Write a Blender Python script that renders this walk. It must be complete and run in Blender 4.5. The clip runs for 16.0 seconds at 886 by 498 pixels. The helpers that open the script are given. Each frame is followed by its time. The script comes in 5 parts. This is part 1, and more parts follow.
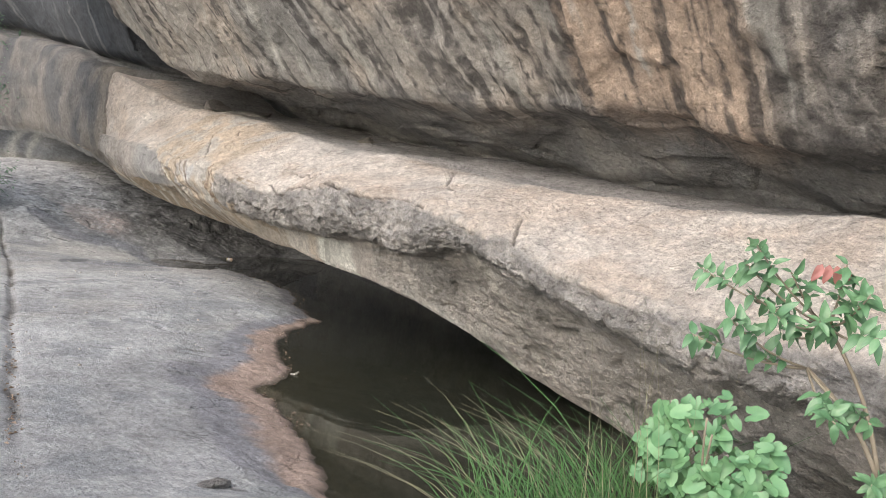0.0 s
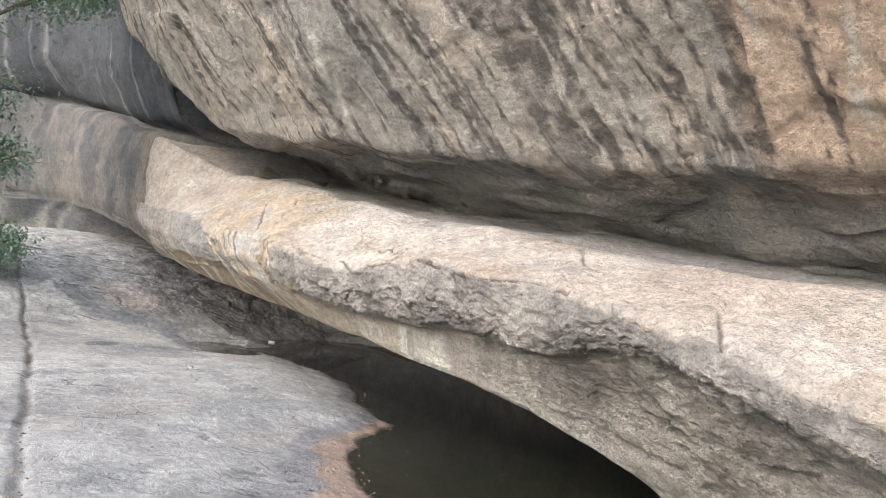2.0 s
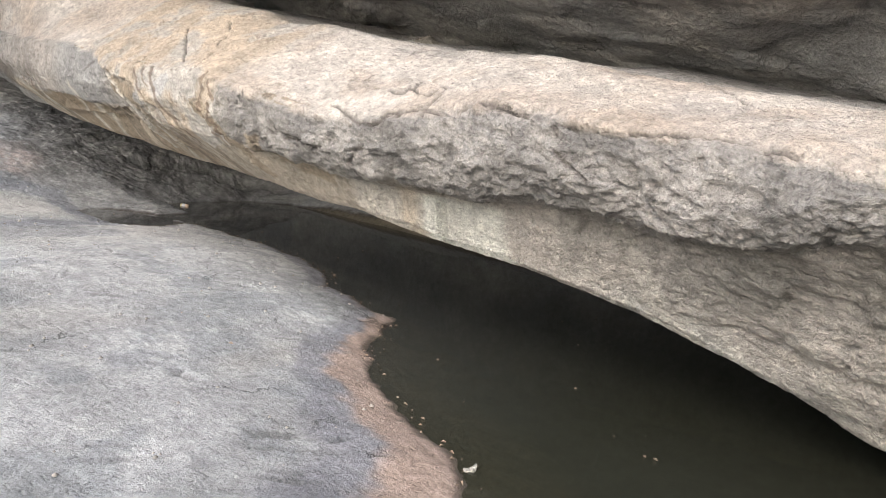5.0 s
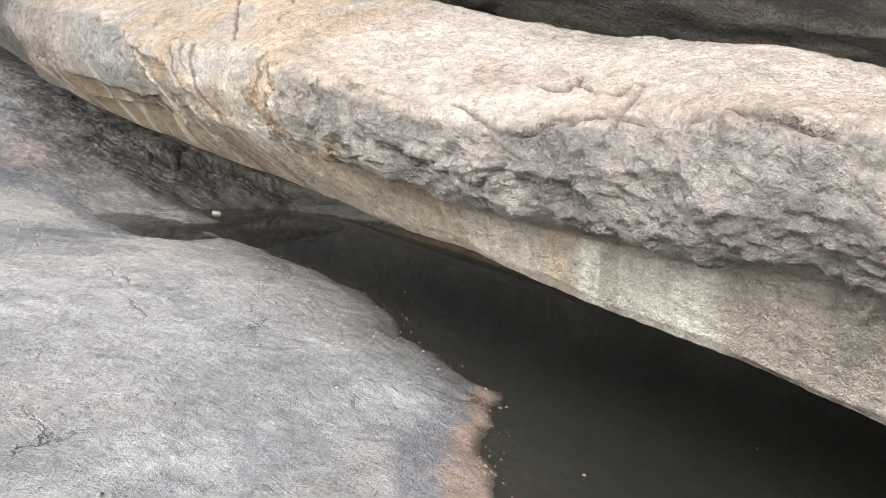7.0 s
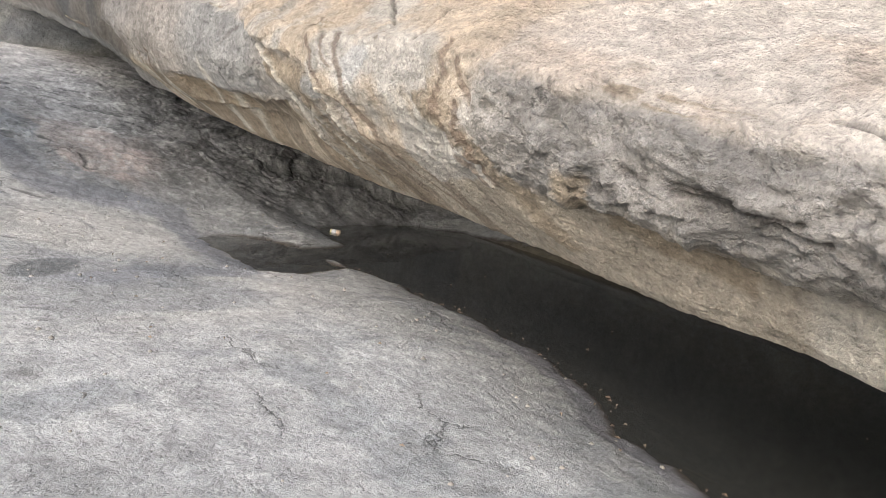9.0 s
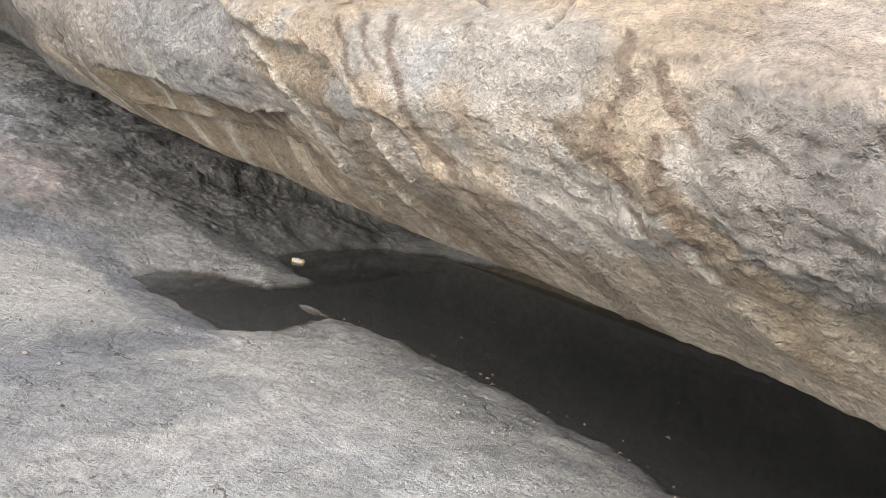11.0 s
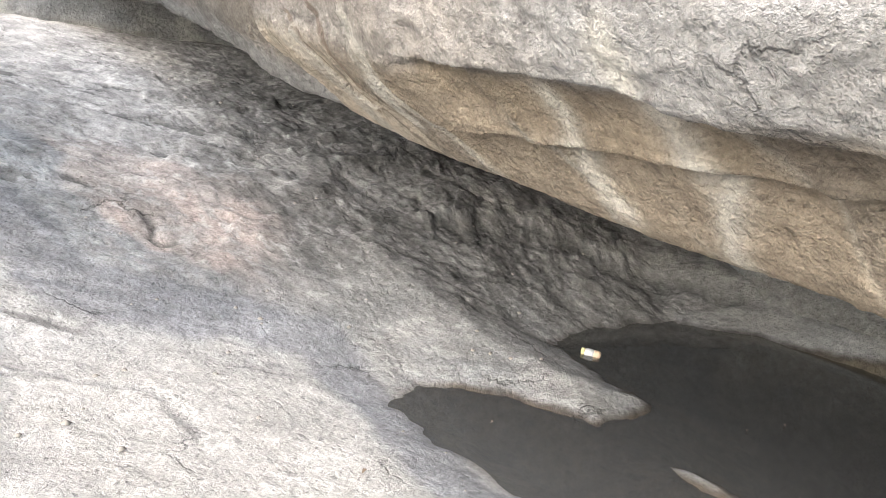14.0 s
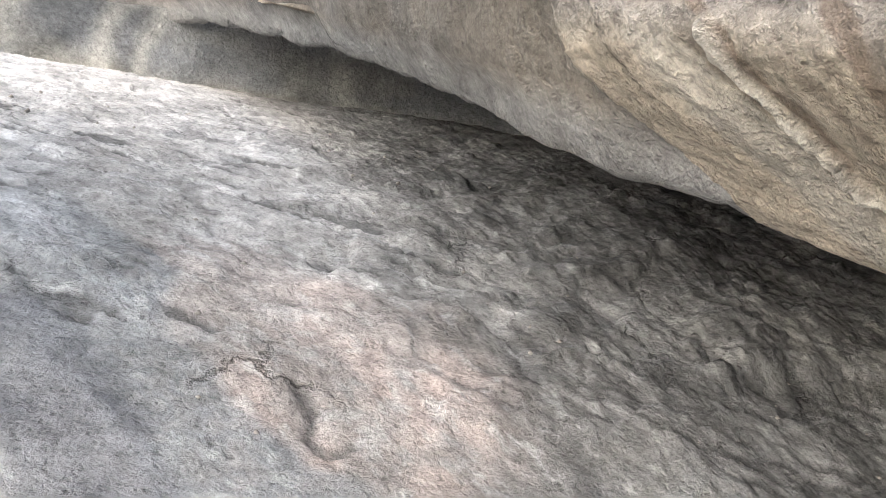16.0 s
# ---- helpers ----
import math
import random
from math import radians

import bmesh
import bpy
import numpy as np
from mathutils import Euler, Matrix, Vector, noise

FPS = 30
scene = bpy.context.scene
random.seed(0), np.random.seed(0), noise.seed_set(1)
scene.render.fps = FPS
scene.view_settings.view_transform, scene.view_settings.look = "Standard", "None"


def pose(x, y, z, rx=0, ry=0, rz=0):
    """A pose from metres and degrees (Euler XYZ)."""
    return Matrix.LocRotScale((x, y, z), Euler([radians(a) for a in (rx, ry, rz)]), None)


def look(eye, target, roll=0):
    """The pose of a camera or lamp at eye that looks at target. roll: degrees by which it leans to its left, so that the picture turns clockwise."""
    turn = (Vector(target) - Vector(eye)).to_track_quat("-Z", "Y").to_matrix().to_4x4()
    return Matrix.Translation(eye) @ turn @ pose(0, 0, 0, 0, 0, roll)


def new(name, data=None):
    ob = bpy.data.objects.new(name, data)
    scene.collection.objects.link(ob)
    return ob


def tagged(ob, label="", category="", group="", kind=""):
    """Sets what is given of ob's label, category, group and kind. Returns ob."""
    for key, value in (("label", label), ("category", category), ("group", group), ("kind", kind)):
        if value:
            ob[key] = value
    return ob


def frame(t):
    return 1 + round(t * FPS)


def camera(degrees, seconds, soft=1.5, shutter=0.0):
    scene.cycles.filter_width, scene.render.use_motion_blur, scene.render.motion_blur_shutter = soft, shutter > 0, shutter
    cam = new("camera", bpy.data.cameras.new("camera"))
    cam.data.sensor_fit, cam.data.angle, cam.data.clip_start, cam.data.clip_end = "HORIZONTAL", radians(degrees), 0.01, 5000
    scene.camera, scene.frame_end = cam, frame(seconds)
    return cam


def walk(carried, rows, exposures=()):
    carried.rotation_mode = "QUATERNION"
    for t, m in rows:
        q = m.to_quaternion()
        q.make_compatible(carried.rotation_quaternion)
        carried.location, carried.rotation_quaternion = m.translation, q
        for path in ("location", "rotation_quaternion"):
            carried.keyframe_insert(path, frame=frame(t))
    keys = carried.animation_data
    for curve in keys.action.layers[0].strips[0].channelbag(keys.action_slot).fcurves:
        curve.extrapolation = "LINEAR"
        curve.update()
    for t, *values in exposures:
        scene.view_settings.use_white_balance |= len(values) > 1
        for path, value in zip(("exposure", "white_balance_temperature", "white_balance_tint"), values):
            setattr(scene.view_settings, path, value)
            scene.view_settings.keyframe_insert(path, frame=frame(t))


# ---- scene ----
cam = camera(59.3, 16.0, soft=0.5)
METRES, EYE, TILT, LEAN, TURN = 16.0, 2.036, -4.58, -5.03, -36.87
ROWS = [
    (0.0, 0.0, 0.0, 0.0, -0.0, 0.0, -0.0),
    (0.5, -0.0128, 0.0269, -0.0017, 0.5, 0.72, -1.43),
    (1.0, -0.0317, 0.0534, 0.0002, 2.07, 3.55, -2.79),
    (1.5, -0.046, 0.0793, 0.0055, 3.14, 7.36, -2.77),
    (2.0, -0.0557, 0.1075, 0.0087, 1.59, 5.72, -1.0),
    (2.5, -0.0752, 0.1275, 0.0073, -5.54, -2.84, 2.26),
    (3.0, -0.0842, 0.1534, 0.0088, -4.94, -3.83, 2.76),
    (3.5, -0.0983, 0.1762, 0.0118, -3.71, -5.32, 2.2),
    (6.0, -0.159, 0.3016, 0.0248, -9.66, -6.05, -1.1),
    (6.5, -0.1678, 0.3333, 0.026, -8.52, -7.01, -2.24),
    (7.0, -0.1693, 0.3659, 0.0277, -5.96, -5.31, -2.57),
    (7.5, -0.1829, 0.3965, 0.0292, -3.27, -8.74, -1.72),
    (8.0, -0.1898, 0.4232, 0.031, -1.55, -7.54, -2.15),
    (8.5, -0.1983, 0.453, 0.0345, -0.53, -6.82, -2.42),
    (9.0, -0.2118, 0.4796, 0.0406, 0.38, -6.1, -2.39),
    (11.5, -0.2722, 0.6028, 0.0562, -6.67, -6.48, -2.96),
    (12.0, -0.2856, 0.627, 0.0591, -6.19, -6.7, -3.34),
    (12.5, -0.2998, 0.6586, 0.0623, -5.93, -5.3, -2.69),
    (13.0, -0.3218, 0.6859, 0.065, -3.53, -5.3, -1.75),
    (13.5, -0.34, 0.7185, 0.0662, -1.74, -5.47, -2.28),
    (14.0, -0.3595, 0.7544, 0.0664, 1.32, -6.7, -3.49),
    (14.5, -0.3736, 0.7898, 0.0651, 4.19, -3.53, -3.2),
    (15.0, -0.3915, 0.8247, 0.068, 6.52, -1.93, -3.61),
    (15.5, -0.4056, 0.8587, 0.072, 9.01, -2.12, -3.78),
    (16.0, -0.4218, 0.8905, 0.0764, 10.29, -2.15, -4.67),
]
walk(cam, [(t, pose(0, 0, EYE, TILT, LEAN, TURN) @ pose(METRES * x, METRES * y, METRES * z, 90 + pitch, roll, yaw)) for t, x, y, z, yaw, pitch, roll in ROWS],
     [(0, 0.85), (1.5, 0.9), (2.0, 1.15), (2.5, 1.0), (3.5, 1.12), (6.0, 1.3), (6.5, 1.45), (7.0, 1.3), (7.5, 1.1), (9.0, 1.15), (11.5, 1.3), (12.5, 1.65), (13.5, 1.95), (14.5, 2.15), (15.5, 2.15), (16, 2.08)])

# ---- world and light ----
world = bpy.data.worlds.new("overcast_sky")
scene.world = world
world.use_nodes = True
wn = world.node_tree
sky = wn.nodes.new("ShaderNodeTexSky")
sky.sky_type, sky.sun_disc = "NISHITA", False
sky.sun_elevation, sky.sun_rotation = radians(36), radians(-107)
sky.air_density, sky.dust_density, sky.ozone_density = 1.0, 3.5, 1.0
wn.links.new(sky.outputs[0], wn.nodes["Background"].inputs[0])
wn.nodes["Background"].inputs[1].default_value = 0.15
sun = new("sun", bpy.data.lights.new("sun", "SUN"))
sun.data.energy, sun.data.angle, sun.data.color = 2.0, radians(90), (1.0, 0.975, 0.945)
sun.matrix_world = look((-8, -2.5, 6.0), (0, 0, 0))


# ---- noise and curves ----
def hash01(ix, iy, iz, seed):
    h = ix.astype(np.int32).astype(np.uint32) * np.uint32(374761393) + iy.astype(np.int32).astype(np.uint32) * np.uint32(668265263)
    h = h + (iz.astype(np.int32).astype(np.uint32) * np.uint32(2147483647) + np.uint32(seed * 1274126177 & 0xFFFFFFFF))
    return scramble(h)


def scramble(h):
    h = (h ^ (h >> np.uint32(13))) * np.uint32(1274126177)
    h = (h ^ (h >> np.uint32(16))) * np.uint32(2246822519)
    return ((h ^ (h >> np.uint32(15))) & np.uint32(0xFFFFFF)).astype(np.float32) / np.float32(0xFFFFFF)


def vnoise(x, y, z, seed=0):
    """Smooth value noise in -1..1."""
    x, y, z = np.broadcast_arrays(np.asarray(x, float), np.asarray(y, float), np.asarray(z, float))
    ix, iy, iz = np.floor(x), np.floor(y), np.floor(z)
    fx, fy, fz = [(v - i).astype(np.float32) for v, i in ((x, ix), (y, iy), (z, iz))]
    fx, fy, fz = [f * f * f * (f * (f * 6 - 15) + 10) for f in (fx, fy, fz)]
    kx, ky, kz = [i.astype(np.int32).astype(np.uint32) * np.uint32(k) for i, k in ((ix, 374761393), (iy, 668265263), (iz, 2147483647))]
    kx = kx + np.uint32(seed * 1274126177 & 0xFFFFFFFF)
    out = 0.0
    for a in (0, 1):
        for b in (0, 1):
            h = kx + ky + np.uint32((a * 374761393 + b * 668265263) & 0xFFFFFFFF)
            w = (fx if a else 1 - fx) * (fy if b else 1 - fy)
            lo = scramble(h + kz)
            out = out + w * (lo + fz * (scramble(h + kz + np.uint32(2147483647)) - lo))
    return (out * 2 - 1).astype(float)


def fbm(x, y, z, octaves=4, seed=0, gain=0.5):
    out, amp, tot = 0.0, 1.0, 0.0
    for o in range(octaves):
        out = out + amp * vnoise(x * 2.03 ** o + 7.3 * o, y * 2.03 ** o - 3.1 * o, z * 2.03 ** o + 1.7 * o, seed + o)
        tot += amp
        amp *= gain
    return out / tot


def ridge(x, y, z, octaves=3, seed=0):
    out, amp, tot = 0.0, 1.0, 0.0
    for o in range(octaves):
        out = out + amp * (1 - np.abs(vnoise(x * 2.1 ** o, y * 2.1 ** o, z * 2.1 ** o, seed + o)) * 2)
        tot += amp
        amp *= 0.5
    return out / tot


def facets(x, y, z, seed=0, tilt=1.0):
    """Broken stone: each jittered cell is a tilted plane, with crisp edges between."""
    x, y, z = np.broadcast_arrays(np.asarray(x, float), np.asarray(y, float), np.asarray(z, float))
    ix, iy, iz = np.floor(x), np.floor(y), np.floor(z)
    best, out = np.full(x.shape, 1e9), np.zeros(x.shape)
    for a in (-1, 0, 1):
        for b in (-1, 0, 1):
            for c in (-1, 0, 1):
                jx, jy, jz = ix + a, iy + b, iz + c
                r = [hash01(jx, jy, jz, seed + 11 * k) for k in range(3)]
                dx, dy, dz = x - jx - r[0], y - jy - r[1], z - jz - r[2]
                d = dx * dx + dy * dy + dz * dz
                near = d < best
                g = hash01(jx, jy, jz, seed + 71)
                v = (g - 0.5) + tilt * (dx * (r[1] - 0.5) + dy * (r[2] - 0.5) + dz * (r[0] - 0.5)) * 2
                out = np.where(near, v, out)
                best = np.minimum(best, d)
    return out


def step(a, b, v):
    t = np.clip((v - a) / (b - a), 0, 1)
    return t * t * (3 - 2 * t)


def table(s, *pairs, soft=0.35):
    """A smooth curve through a few (place, value) pairs."""
    xs, ys = [p[0] for p in pairs], [p[1] for p in pairs]
    return sum(np.interp(s + k * soft, xs, ys) for k in (-1, -0.5, 0, 0.5, 1)) / 5


def catmull(ctrl, m):
    """Rows of control curves (K, stations, 2) to m points across."""
    k = len(ctrl)
    u = np.linspace(0, k - 1, m)
    i = np.minimum(u.astype(int), k - 2)
    f = (u - i)[:, None, None]
    p0, p1, p2, p3 = ctrl[np.maximum(i - 1, 0)], ctrl[i], ctrl[i + 1], ctrl[np.minimum(i + 2, k - 1)]
    t = 0.35
    m1, m2 = (p2 - p0) * t, (p3 - p1) * t
    return (2 * f ** 3 - 3 * f ** 2 + 1) * p1 + (f ** 3 - 2 * f ** 2 + f) * m1 + (-2 * f ** 3 + 3 * f ** 2) * p2 + (f ** 3 - f ** 2) * m2


def even(prof, m, dense=()):
    """Respace each station's profile to m points, evenly by the mean length, closer between two fractions of it."""
    seg = np.linalg.norm(np.diff(prof, axis=0), axis=2).mean(axis=1)
    at = np.concatenate([[0], np.cumsum(seg)])
    want = np.linspace(0, at[-1], m)
    if dense:
        lo, hi, times_closer = dense
        fine = np.linspace(0, at[-1], 4000)
        load = np.cumsum(np.where((fine > lo * at[-1]) & (fine < hi * at[-1]), times_closer, 1.0))
        want = np.interp(np.linspace(load[0], load[-1], m), load, fine)
        want[0], want[-1] = 0, at[-1]
    j = np.clip(np.searchsorted(at, want) - 1, 0, len(at) - 2)
    f = ((want - at[j]) / (at[j + 1] - at[j]))[:, None, None]
    return prof[j] * (1 - f) + prof[j + 1] * f, want / at[-1]


def normals_of(p):
    a, b = np.gradient(p, axis=0), np.gradient(p, axis=1)
    n = np.cross(a, b)
    return n / np.maximum(np.linalg.norm(n, axis=2, keepdims=True), 1e-9)


def grid_mesh(name, p, colour, material, flip=False, rough=None):
    """A mesh of a grid of points (m, n, 3) with a colour a point."""
    m, n = p.shape[:2]
    me = bpy.data.meshes.new(name)
    idx = np.arange(m * n).reshape(m, n)
    q = np.stack([idx[:-1, :-1], idx[:-1, 1:], idx[1:, 1:], idx[1:, :-1]], axis=2).reshape(-1, 4)
    if flip:
        q = q[:, ::-1]
    me.vertices.add(m * n)
    me.vertices.foreach_set("co", p.reshape(-1).astype(np.float32))
    me.loops.add(q.size)
    me.loops.foreach_set("vertex_index", q.reshape(-1).astype(np.int32))
    me.polygons.add(len(q))
    me.polygons.foreach_set("loop_start", np.arange(0, q.size, 4, dtype=np.int32))
    me.polygons.foreach_set("use_smooth", np.ones(len(q), dtype=bool))
    me.update(calc_edges=True)
    at = me.color_attributes.new("stain", "FLOAT_COLOR", "POINT")
    grey = colour.mean(axis=2, keepdims=True)
    colour = (colour * 0.8 + grey * 0.2) * np.array((0.97, 1.0, 1.035))
    c = np.concatenate([np.clip(colour, 0, 1).reshape(-1, 3), (rough if rough is not None else np.full((m, n), 0.85)).reshape(-1, 1)], axis=1)
    at.data.foreach_set("color", c.reshape(-1).astype(np.float32))
    me.materials.append(material)
    return new(name, me)


def mix(a, b, w):
    w = np.asarray(w)[..., None]
    return np.asarray(a) * (1 - w) + np.asarray(b) * w


# ---- materials ----
def material(name):
    m = bpy.data.materials.new(name)
    m.use_nodes = True
    return m, m.node_tree.nodes, m.node_tree.links, m.node_tree.nodes["Principled BSDF"]


def rock_material(name, grain=60.0, speck=0.35, bump=0.6, blotch=2.2, depth=0.02, pits=0.5, cells=1.0, rare=0.5, chip=17.0, flow=0.0, chipped=1.0):
    """Granite: stained colour from the surface, crystal grain, dark pits, fine broken relief."""
    m, nd, ln, bs = material(name)
    co = nd.new("ShaderNodeTexCoord")
    at = nd.new("ShaderNodeVertexColor")
    at.layer_name = "stain"

    def noise_node(scale, detail, rough):
        n = nd.new("ShaderNodeTexNoise")
        n.inputs["Scale"].default_value, n.inputs["Detail"].default_value, n.inputs["Roughness"].default_value = scale, detail, rough
        ln.new(co.outputs["Object"], n.inputs["Vector"])
        return n.outputs["Fac"]

    def ranged(value, lo, hi, a, b):
        r = nd.new("ShaderNodeMapRange")
        for k, v in zip((1, 2, 3, 4), (lo, hi, a, b)):
            r.inputs[k].default_value = v
        ln.new(value, r.inputs[0])
        return r.outputs[0]

    def times(a, b, kind="MULTIPLY"):
        q = nd.new("ShaderNodeMath")
        q.operation = kind
        ln.new(a, q.inputs[0])
        ln.new(b, q.inputs[1])
        return q.outputs[0]

    fine, broad, mid, pit = noise_node(grain, 5, 0.75), noise_node(blotch, 9, 0.68), noise_node(13, 8, 0.72), noise_node(34, 3, 0.6)
    tone = times(ranged(fine, 0.28, 0.72, 1 - speck, 1 + speck), ranged(broad, 0.25, 0.75, 0.7, 1.3))
    tone = times(tone, ranged(mid, 0.3, 0.7, 0.72, 1.28))
    tone = times(tone, ranged(pit, 0.33, 0.43, 1 - pits, 1.0))
    warp = nd.new("ShaderNodeTexNoise")
    warp.inputs["Scale"].default_value, warp.inputs["Detail"].default_value, warp.inputs["Roughness"].default_value = 2.6, 6, 0.65
    ln.new(co.outputs["Object"], warp.inputs["Vector"])
    pull = nd.new("ShaderNodeVectorMath")
    pull.operation = "MULTIPLY_ADD"
    pull.inputs[1].default_value = (0.5, 0.5, 0.5)
    ln.new(warp.outputs["Color"], pull.inputs[0])
    ln.new(co.outputs["Object"], pull.inputs[2])
    vo = nd.new("ShaderNodeTexVoronoi")
    vo.feature = "DISTANCE_TO_EDGE"
    vo.inputs["Scale"].default_value = cells
    ln.new(pull.outputs[0], vo.inputs["Vector"])
    thin = ranged(vo.outputs["Distance"], 0.004, 0.022, 1.0, 0.0)
    split = times(thin, ranged(noise_node(1.3, 3, 0.5), rare, rare + 0.1, 0.0, 1.0))
    tone = times(tone, ranged(split, 0, 1, 1.0, 0.42))
    vm = nd.new("ShaderNodeVectorMath")
    vm.operation = "SCALE"
    ln.new(at.outputs["Color"], vm.inputs[0])
    ln.new(tone, vm.inputs["Scale"])
    ln.new(vm.outputs[0], bs.inputs["Base Color"])
    ln.new(at.outputs["Alpha"], bs.inputs["Roughness"])
    soft_pull = nd.new("ShaderNodeVectorMath")
    soft_pull.operation = "MULTIPLY_ADD"
    soft_pull.inputs[1].default_value = (0.16, 0.16, 0.16)
    crumple = nd.new("ShaderNodeTexNoise")
    crumple.inputs["Scale"].default_value, crumple.inputs["Detail"].default_value, crumple.inputs["Roughness"].default_value = 9.0, 5, 0.7
    ln.new(co.outputs["Object"], crumple.inputs["Vector"])
    ln.new(crumple.outputs["Color"], soft_pull.inputs[0])
    ln.new(co.outputs["Object"], soft_pull.inputs[2])
    turn = nd.new("ShaderNodeMapping")
    turn.inputs["Rotation"].default_value = (0, 0, radians(-32))
    turn.inputs["Scale"].default_value = (1.0, 0.55, 1.0) if flow else (0.9, 0.6, 1.25)
    ln.new(soft_pull.outputs[0], turn.inputs["Vector"])

    def chips(scale):
        v = nd.new("ShaderNodeTexVoronoi")
        v.feature = "F1"
        v.inputs["Scale"].default_value = scale
        ln.new(turn.outputs[0], v.inputs["Vector"])
        return v.outputs["Distance"]

    big, small = chips(chip), chips(chip * 2.7)
    tone = times(tone, ranged(big, 0.15, 0.75, 1.06, 1.0 - 0.1 * chipped))
    ln.new(tone, vm.inputs["Scale"])
    high = times(ranged(mid, 0.2, 0.8, 0, 1), ranged(fine, 0, 1, 0, 0.3), "ADD")
    high = times(high, ranged(big, 0.0, 0.8, 0.5 * chipped, 0.0), "ADD")
    high = times(high, ranged(small, 0.0, 0.8, 0.3 * chipped, 0.0), "ADD")
    if flow:
        streak = nd.new("ShaderNodeMapping")
        streak.inputs["Rotation"].default_value = (0, 0, radians(-28))
        streak.inputs["Scale"].default_value = (1.0, 0.16, 1.0)
        ln.new(co.outputs["Object"], streak.inputs["Vector"])
        sn = nd.new("ShaderNodeTexNoise")
        sn.inputs["Scale"].default_value, sn.inputs["Detail"].default_value, sn.inputs["Roughness"].default_value = 16.0, 6, 0.7
        ln.new(streak.outputs[0], sn.inputs["Vector"])
        high = times(high, ranged(sn.outputs["Fac"], 0.3, 0.7, 0, flow), "ADD")
    high = times(high, ranged(pit, 0.33, 0.45, 0, 0.25), "ADD")
    high = times(high, ranged(split, 0, 1, 0, 0.7), "SUBTRACT")
    bp = nd.new("ShaderNodeBump")
    bp.inputs["Strength"].default_value, bp.inputs["Distance"].default_value = bump, depth
    ln.new(high, bp.inputs["Height"])
    ln.new(bp.outputs[0], bs.inputs["Normal"])
    bs.inputs["Specular IOR Level"].default_value = 0.3
    return m


ROCK = rock_material("granite", 60, 0.27, 1.0, 2.2, 0.05, 0.22, 1.4, 0.62)
GROUND = rock_material("worn_granite_ground", 70, 0.26, 0.8, 1.7, 0.03, 0.3, 1.5, 0.55, 15.0, 0.10, 0.35)


def water_material():
    m, nd, ln, bs = material("murky_water")
    out = nd["Material Output"]
    nd.remove(bs)
    tr = nd.new("ShaderNodeBsdfTransparent")
    tr.inputs[0].default_value = (0.6, 0.56, 0.44, 1)
    gl = nd.new("ShaderNodeBsdfGlossy")
    gl.inputs["Roughness"].default_value = 0.03
    gl.inputs[0].default_value = (1.0, 1.0, 1.0, 1)
    fr = nd.new("ShaderNodeFresnel")
    fr.inputs[0].default_value = 1.33
    co = nd.new("ShaderNodeTexCoord")
    n = nd.new("ShaderNodeTexNoise")
    n.inputs["Scale"].default_value, n.inputs["Detail"].default_value = 3.0, 2
    ln.new(co.outputs["Object"], n.inputs["Vector"])
    bp = nd.new("ShaderNodeBump")
    bp.inputs["Strength"].default_value, bp.inputs["Distance"].default_value = 0.06, 0.02
    ln.new(n.outputs["Fac"], bp.inputs["Height"])
    ln.new(bp.outputs[0], gl.inputs["Normal"])
    df = nd.new("ShaderNodeBsdfDiffuse")
    split = nd.new("ShaderNodeSeparateXYZ")
    ln.new(co.outputs["Object"], split.inputs[0])
    # haze and sky reflection put into the colour: murk paler, bluer far off
    far_veil = nd.new("ShaderNodeMapRange")
    far_veil.inputs[1].default_value, far_veil.inputs[2].default_value = 7.0, 14.0
    ln.new(split.outputs["Y"], far_veil.inputs[0])
    murk_tone = nd.new("ShaderNodeMix")
    murk_tone.data_type = "RGBA"
    murk_tone.inputs[6].default_value, murk_tone.inputs[7].default_value = (0.045, 0.048, 0.036, 1), (0.13, 0.136, 0.142, 1)
    ln.new(far_veil.outputs[0], murk_tone.inputs[0])
    ln.new(murk_tone.outputs[2], df.inputs[0])
    murk = nd.new("ShaderNodeMixShader")
    murk.inputs[0].default_value = 0.42
    ln.new(tr.outputs[0], murk.inputs[1])
    ln.new(df.outputs[0], murk.inputs[2])
    mx = nd.new("ShaderNodeMixShader")
    ln.new(fr.outputs[0], mx.inputs[0])
    ln.new(murk.outputs[0], mx.inputs[1])
    ln.new(gl.outputs[0], mx.inputs[2])
    ln.new(mx.outputs[0], out.inputs[0])
    return m


WATER = water_material()

# ---- the ground: one sheet, with the pool's hollow ----
POOL = [(2.46, 4.25), (2.8, 5.22), (2.95, 6.0), (3.0, 6.66), (3.55, 7.03), (4.06, 8.4), (4.45, 8.95), (5.25, 9.64), (5.45, 10.87), (5.85, 11.4),
        (6.04, 12.13), (6.12, 13.2), (6.03, 13.97), (5.95, 14.9), (5.84, 15.25), (5.8, 14.86), (5.35, 14.66), (4.92, 14.8), (4.85, 15.4),
        (4.86, 16.25), (5.18, 16.42), (5.59, 16.16), (5.8, 15.66), (6.4, 15.83), (6.45, 16.36), (6.55, 16.9), (7.1, 17.1), (8.2, 17.1),
        (8.75, 16.6), (8.96, 15.65), (9.04, 14.8), (9.2, 4.0), (8.6, 3.2), (5.2, 3.0), (4.2, 2.9), (3.2, 2.9), (2.5, 3.3)]


